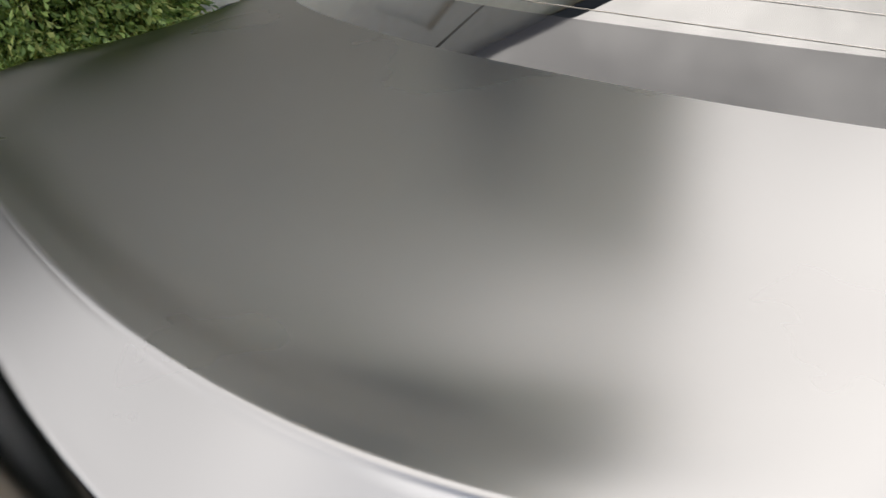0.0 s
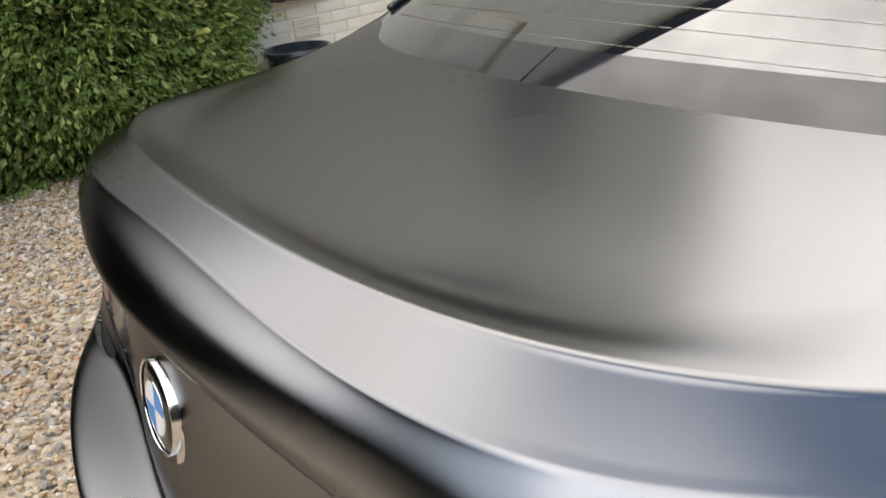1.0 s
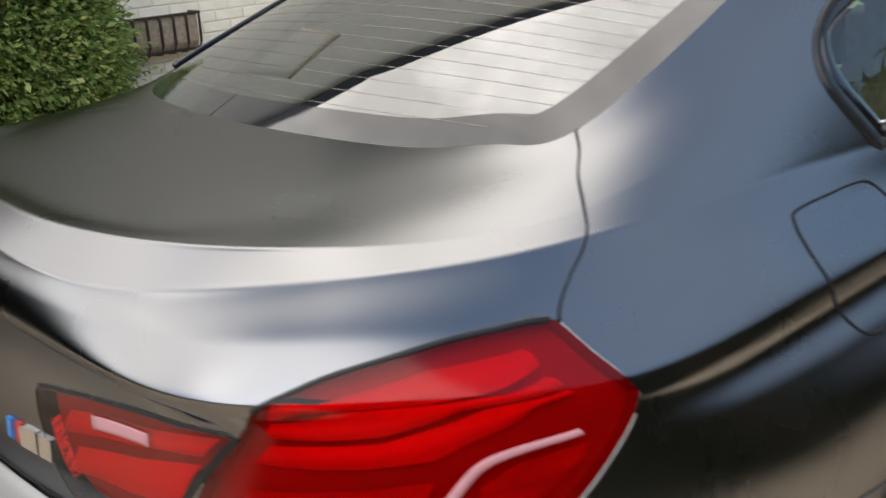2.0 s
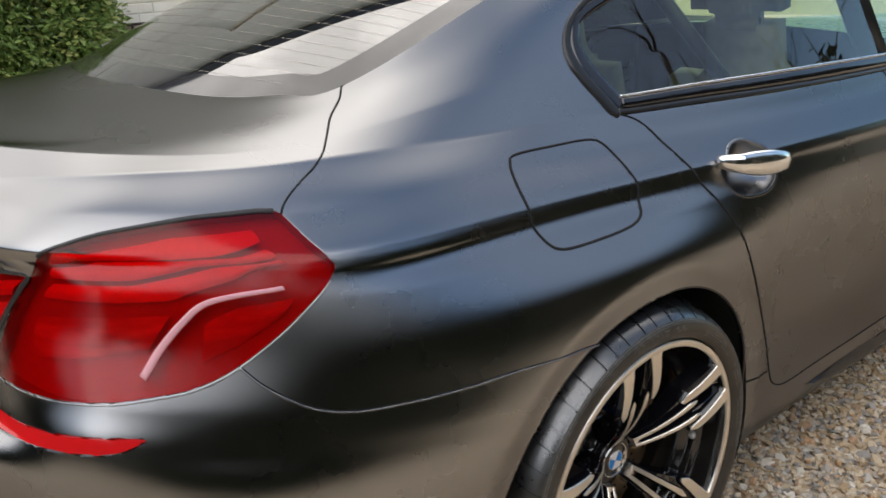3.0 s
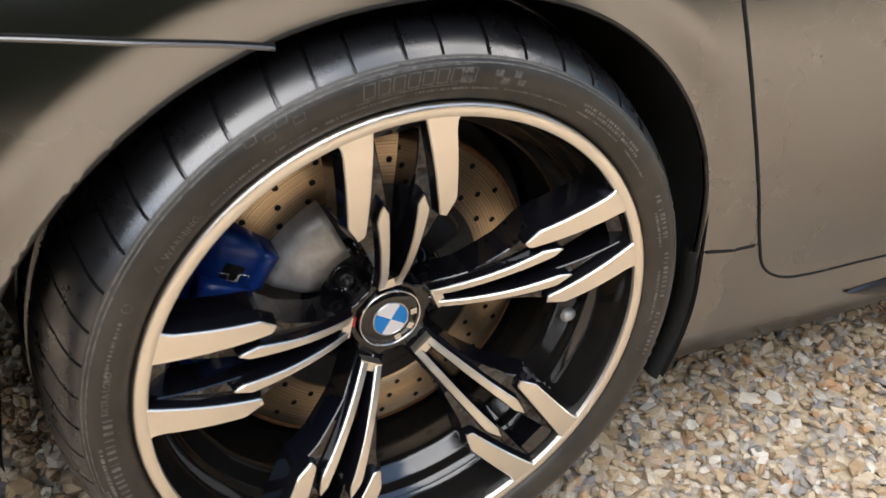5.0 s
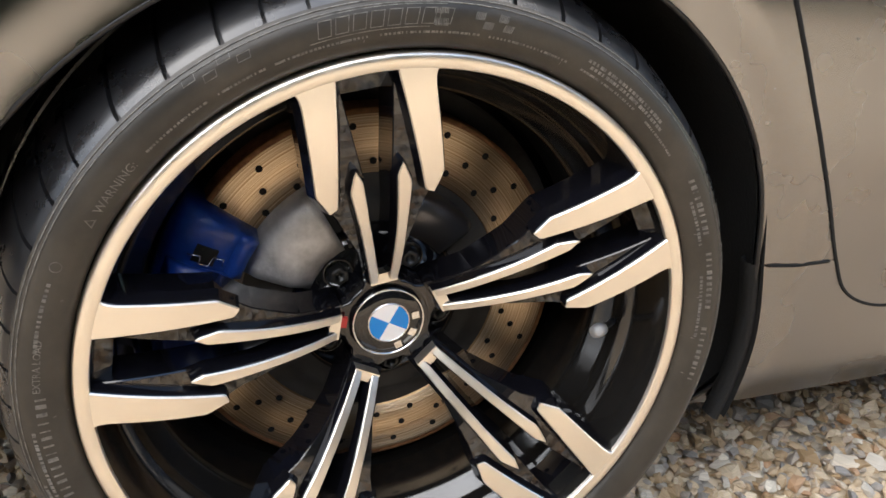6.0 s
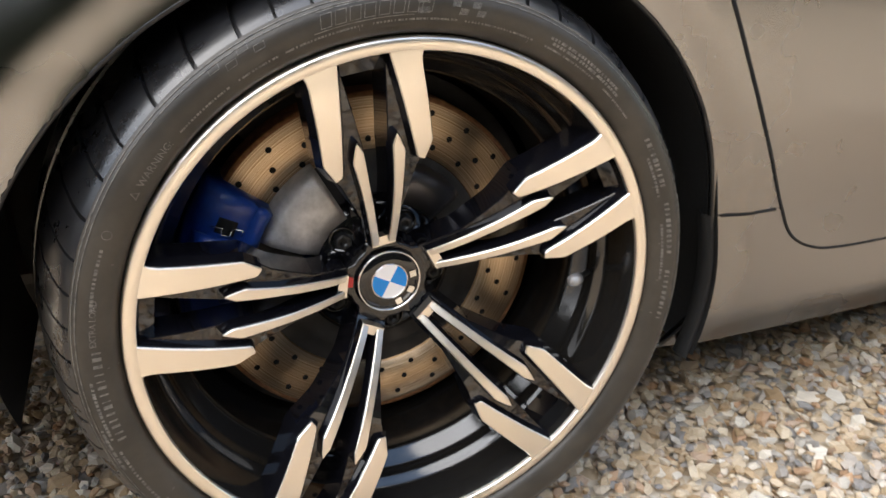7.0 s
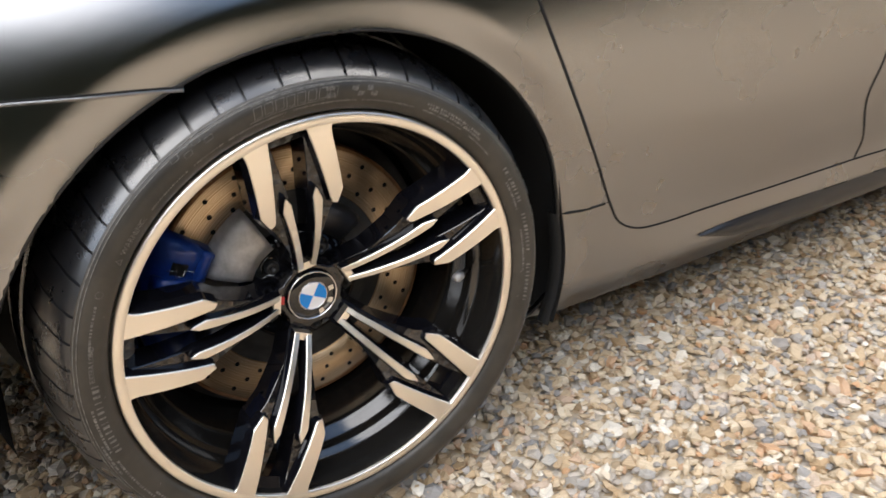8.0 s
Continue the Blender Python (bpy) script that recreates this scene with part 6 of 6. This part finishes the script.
# ---- front of the car ----
def front_body():
    e = body(np.full(26, END_U), np.linspace(0, 10.8, 26))
    y0 = float(e[:, 1].mean())
    ys = np.linspace(0, 1, 22)
    rows = []
    for s in ys:
        taper = 1 - 0.10 * s ** 2 - 0.22 * smooth(0.8, 1.0, s)
        low = 1 - (0.18 * s + 0.16 * smooth(0.85, 1.0, s))
        side = np.stack([e[:, 0] * taper, e[:, 1] + 2.05 * s, 0.2 + (e[:, 2] - 0.2) * low], 1)
        # bonnet from the side's top over to the middle
        t = np.linspace(0, 1, 10)[1:, None]
        top = side[-1]
        hood = np.concatenate([top[0] * (1 - t), np.full_like(t, top[1]) + 0.06 * t * s, top[2] + 0.055 * np.sin(t * math.pi / 2)], 1)
        half = np.r_[side, hood]
        rows.append(np.r_[half, half[:-1][::-1] * (-1, 1, 1)])
    g = np.stack(rows)
    n, k = g.shape[:2]
    f = [(i * k + j, (i + 1) * k + j, (i + 1) * k + j + 1, i * k + j + 1) for i in range(n - 1) for j in range(k - 1)]
    f.append(tuple((n - 1) * k + j for j in range(k)))
    mesh_of("front_body", g.reshape(-1, 3), f, PAINT, CAR)
    # windscreen and its pillars
    top = body(np.array([END_U]), np.array([float(MAX_V)]))[0]
    s = np.linspace(-1, 1, 21)
    upper = np.stack([top[0] * s, np.full(21, top[1] + 0.003), glass_z(top[0] * s, top[1]) + (top[2] - glass_z(top[0], top[1])) * s ** 2], 1)
    lower = np.stack([0.70 * s, y0 + 0.78 - 0.16 * s ** 2, 0.915 - 0.03 * s ** 2], 1)
    g = np.stack([upper * (1 - t) + lower * t + np.array((0, 0, 0.05 * math.sin(math.pi * t))) for t in np.linspace(0, 1, 9)])
    f = [(i * 21 + j, (i + 1) * 21 + j, (i + 1) * 21 + j + 1, i * 21 + j + 1) for i in range(8) for j in range(20)]
    mesh_of("windscreen", g.reshape(-1, 3), f, SIDE_GLASS, CAR).visible_shadow = False
    post = body(np.full(8, END_U), np.linspace(10.8, MAX_V, 8))
    for side in (1, -1):
        v = np.r_[post, g[::-1, -1]] * (side, 1, 1)
        fan = [(i, i + 1, 8) for i in range(7)] + [(7, 8 + i + 1, 8 + i) for i in range(8)]
        mesh_of("front_pillar", v, fan if side > 0 else [q[::-1] for q in fan], GLOSS_BLACK, CAR)


front_body()
SKIP = ("small_print", "sidewall_mark", "warning", "load_text", "approval", "mould", "cap_mark", "spoke_badge", "valve")
for turn, y in ((180, 0.0), (0, 2.93), (180, 2.93)):
    w = new("wheel", WHEEL.data)
    w.parent = CAR
    w.matrix_local = Matrix.Translation((0.012 * (-1 if turn else 1), y, 0)) @ Matrix.Rotation(radians(turn), 4, "Z")
    for child in list(WHEEL.children):
        if not child.name.startswith(SKIP):
            c = new(child.name.split(".")[0], child.data)
            c.parent = w
v, f = lathe([(0.358, -0.898), (0.366, -0.885), (0.372, -0.80), (0.372, -0.55)], 90, (0, 0.003, AXLE), -125, 125)
mesh_of("arch_liner", v, f, WELL, CAR)
v, f = lathe([(0.0, -0.56), (0.38, -0.56)], 60, HUB)
mesh_of("arch_back", v, f, WELL, CAR)
# black tube added for the dark reflection on the left pillar past the glass
us = np.linspace(1.0, 2.0, 50)
e = body(us, np.full(50, float(MAX_V))) * (-1, 1, 1)
mesh_of("window_seal", *tube(e + (0, 0, 0.006), 0.006, 6), GLOSS_BLACK, CAR)


# ---- by the wall ----
def flower_pot():
    p = empty("flower_pot", "dark glazed pot against the white wall", "pot", (-4.18, 1.2, 0))
    v, f = lathe([(0.0, 0.0), (0.14, 0.0), (0.18, 0.12), (0.2, 0.24), (0.203, 0.27), (0.22, 0.28), (0.22, 0.318), (0.2, 0.32), (0.19, 0.28), (0.0, 0.27)], 40)
    mesh_of("pot", [(b, c, a) for a, b, c in v], f, GLAZE, p)
    v, f = lathe([(0.0, 0.273), (0.1885, 0.276)], 24)
    mesh_of("soil", [(b, c, a) for a, b, c in v], f, SOIL, p)


flower_pot()
shrub("golden_shrub", (-4.12, 2.64, 0), (0.27, 0.35), 0.84, 4800, 0.06, GOLD_LEAF, 8, "small golden-leaved shrub by the house wall")


def air_brick():
    a = empty("air_brick", "cream painted air brick in the house wall", "vent")
    y, z = 1.43, 0.387
    for d in ((y - 0.098, y + 0.098, z + 0.044, z + 0.056), (y - 0.098, y + 0.098, z - 0.056, z - 0.044), (y - 0.098, y - 0.087, z - 0.044, z + 0.044), (y + 0.087, y + 0.098, z - 0.044, z + 0.044)):
        part("frame", box(bmesh.new(), WALL_X - 0.002, WALL_X + 0.02, *d), BRICK, a, flat=True)
    for k in range(4):
        zz = z - 0.033 + 0.022 * k
        part("slat", box(bmesh.new(), WALL_X - 0.002, WALL_X + 0.014, y - 0.087, y + 0.087, zz - 0.0055, zz + 0.0055), BRICK, a, flat=True)


air_brick()


# ---- wall trough ----
def trough():
    t = empty("hay_trough", "black iron hay trough with coir liner on the wall", "planter", (0, 0, 0))
    x, y0, y1, z0, z1 = WALL_X, 0.775, 1.53, 0.58, 0.845
    for k in range(9):
        y = y0 + (y1 - y0) * k / 8
        pts = [(x + 0.17, y, z1), (x + 0.168, y, z1 - 0.05), (x + 0.15, y, z0 + 0.07), (x + 0.10, y, z0 + 0.01), (x + 0.0, y, z0)]
        mesh_of("slat", *tube(pts, 0.010, 6), IRON, t)
    for z, xx in ((z1, 0.17), (z0 + 0.02, 0.115)):
        mesh_of("rail", *tube([(x, y0 - 0.01, z), (x + xx, y0 - 0.01, z), (x + xx, y1 + 0.01, z), (x, y1 + 0.01, z)], 0.010, 6), IRON, t)
    n = 10
    prof = [(x + 0.158, z1 - 0.01), (x + 0.155, z1 - 0.06), (x + 0.135, z0 + 0.075), (x + 0.09, z0 + 0.02), (x + 0.005, z0 + 0.01), (x + 0.005, z1 - 0.03), (x + 0.14, z1 - 0.03)]
    v = [(p, y, q) for y in np.linspace(y0 + 0.01, y1 - 0.01, n) for p, q in prof]
    k = len(prof)
    f = [(i * k + j, i * k + (j + 1) % k, (i + 1) * k + (j + 1) % k, (i + 1) * k + j) for i in range(n - 1) for j in range(k)]
    f += [tuple(range(k))[::-1], tuple((n - 1) * k + j for j in range(k))]
    mesh_of("liner", v, f, LINER, t, flat=True)


trough()


# ---- across the drive: bare trees, hedge, brick house ----
def bare_tree(place, height, seed):
    rng = random.Random(seed)
    t = empty("bare_tree", "leafless tree with many fine twigs", "tree", place, "bare trees")
    tv, tf, bv, bf = [], [], [], []

    def grow(p, d, ln, rad, depth):
        pts, rr = [p], [rad]
        for k in range(3):
            d = (d + Vector((rng.uniform(-1, 1), rng.uniform(-1, 1), rng.uniform(-0.4, 0.8))) * 0.16).normalized()
            p = p + d * ln / 3
            pts.append(p)
            rr.append(rad * (1 - 0.17 * (k + 1)))
        v, f = tube([tuple(q) for q in pts], rr, 7 if depth < 2 else 4)
        tgt = (tv, tf) if depth == 0 else (bv, bf)
        k0 = len(tgt[0])
        tgt[0].extend(v)
        tgt[1].extend([tuple(i + k0 for i in g) for g in f])
        if depth >= 5:
            return
        for _ in range(rng.choice((2, 3, 3)) if depth else 5):
            nd = (d + Vector((rng.uniform(-1, 1), rng.uniform(-1, 1), rng.uniform(-0.3, 0.7))) * 0.85).normalized()
            grow(pts[rng.choice((2, 3, 3))], nd, ln * rng.uniform(0.58, 0.8), rr[-1] * rng.uniform(0.5, 0.7), depth + 1)

    grow(Vector((0, 0, -0.1)), Vector((0, 0, 1)), height * 0.3, height * 0.022, 0)
    mesh_of("trunk", tv, tf, BARK, t)
    mesh_of("branches", bv, bf, BARK, t)
    return t


for i, (x, y, h) in enumerate(((4.9, 2.6, 9.0), (5.6, 6.0, 10.0), (5.8, -0.6, 9.0), (7.5, -5.0, 9.0), (5.4, 10.5, 9.0))):
    bare_tree((x, y, 0), h, 20 + i)


def far_hedge(name, x0, y0, x1, y1, height, depth, seed):
    rng = np.random.default_rng(seed)
    hd = empty(name, "dark clipped hedge along the drive", "hedge", (x0, y0, 0), "boundary hedges")
    ln = math.hypot(x1 - x0, y1 - y0)
    n = int(ln * 900)
    s = rng.uniform(0, ln, n)
    a = rng.uniform(0, math.pi, n)
    r = 1 + 0.08 * np.sin(s * 1.7 + 3 * a) + rng.normal(0, 0.06, n)
    p = np.stack([s, np.cos(a) * depth * 0.5 * r, np.abs(np.sin(a)) ** 0.5 * height * r * rng.uniform(0.1, 1.0, n) ** 0.3], 1)
    d = np.array([(x1 - x0) / ln, (y1 - y0) / ln])
    c = np.stack([p[:, 0] * d[0] - p[:, 1] * d[1], p[:, 0] * d[1] + p[:, 1] * d[0], np.maximum(p[:, 2], 0.05)], 1)
    q = rng.normal(size=(n, 3, 3)) * 0.11
    v = (c[:, None] + q).reshape(-1, 3)
    v[:, 2] = np.maximum(v[:, 2], 0)
    mesh_of("foliage", v, np.arange(n * 3).reshape(-1, 3), HEDGE_FAR, hd, flat=True)
    bm = bmesh.new()
    core = box(bm, 0.2, ln - 0.2, -depth * 0.3, depth * 0.3, 0, height * 0.8)
    bmesh.ops.transform(bm, matrix=Matrix.Rotation(math.atan2(d[1], d[0]), 4, "Z"), verts=bm.verts)
    part("core", bm, HEDGE_FAR, hd, flat=True)
    return hd


far_hedge("hedge", 6.4, -9, 6.4, 16, 4.2, 1.2, 1)
# unseen, added so that the right rear corner reflects something dark
far_hedge("hedge", 5.6, -2.8, 4.4, -7.0, 3.6, 1.2, 3)
far_hedge("hedge", -3.6, -7.6, 5.0, -7.6, 2.5, 1.0, 2)
far_hedge("hedge", -3.75, -1.7, -3.5, -7.4, 1.9, 0.9, 5)


def brick_house():
    h = empty("brick_house", "red brick house with red tiled roof beyond the hedge", "house", (12, 7, 0))
    boxed("wall", (-3, 3, -5, 5, 0, 2.7), REDBRICK, h)
    v = [(-3.4, -5.3, 2.65), (3.4, -5.3, 2.65), (3.4, 5.3, 2.65), (-3.4, 5.3, 2.65), (0, -5.3, 4.9), (0, 5.3, 4.9)]
    r = mesh_of("roof", v, [(0, 4, 5, 3), (1, 2, 5, 4), (0, 1, 4), (2, 3, 5), (0, 3, 2, 1)], REDTILE, h, flat=True)
    boxed("chimney", (-0.4, 0.4, -3.4, -2.6, 4.0, 5.9), REDBRICK, r)
    for y in (-3, 0, 3):
        w = boxed("window", (-3.03, -3.002, y - 0.6, y + 0.6, 0.9, 2.1), GLOSS_BLACK, h)
        bm = bmesh.new()
        for d in ((y - 0.66, y - 0.6, 0.84, 2.16), (y + 0.6, y + 0.66, 0.84, 2.16), (y - 0.6, y + 0.6, 0.84, 0.9), (y - 0.6, y + 0.6, 2.1, 2.16), (y - 0.02, y + 0.02, 0.9, 2.1)):
            box(bm, -3.06, -3.0, *d)
        part("window_frame", bm, FRAME, w, flat=True)


brick_house()


# ---- house bricks, one by one where they are seen ----
def brick_mesh(dy):
    bm = box(bmesh.new(), -0.02, 0.006, -dy / 2, dy / 2, -0.0325, 0.0325, 0.004)
    me = bpy.data.meshes.new("brick")
    bmesh.ops.recalc_face_normals(bm, faces=bm.faces)
    bm.to_mesh(me)
    bm.free()
    me.materials.append(BRICK)
    return me


def bricks():
    wall = next(o for o in HOUSE.children if o.name.startswith("wall"))
    one = brick_mesh(0.215)
    rng = random.Random(3)
    rest_v, rest_f = [], []
    for row in range(36):
        z = 0.04 + row * 0.075
        y = -3.1 + (0.1125 if row % 2 else 0)
        while y < 5.8:
            if -0.05 < y < 4.2 and 0.1 < z < 1.3:
                ob = new("brick", one)
                ob.location = (WALL_X - 0.004 + rng.uniform(-0.0015, 0.0015), y, z)
                ob.rotation_euler = (rng.uniform(-0.006, 0.006), 0, rng.uniform(-0.006, 0.006))
                ob.parent = wall
            else:
                k = len(rest_v)
                o = rng.uniform(-0.0015, 0.0015)
                c = [(WALL_X - 0.01, y + s * 0.1075, z + q * 0.0325) for s, q in ((-1, -1), (1, -1), (1, 1), (-1, 1))]
                rest_v += c + [(WALL_X + 0.002 + o, yy * 0.98 + y * 0.02, zz * 0.98 + z * 0.02) for _, yy, zz in c]
                rest_f += [(k + 4, k + 5, k + 6, k + 7), (k, k + 1, k + 5, k + 4), (k + 1, k + 2, k + 6, k + 5), (k + 2, k + 3, k + 7, k + 6), (k + 3, k, k + 4, k + 7)]
            y += 0.225
    ob = mesh_of("brickwork", rest_v, rest_f, BRICK, wall, flat=True)
    ob["kind"] = "stuff"


bricks()
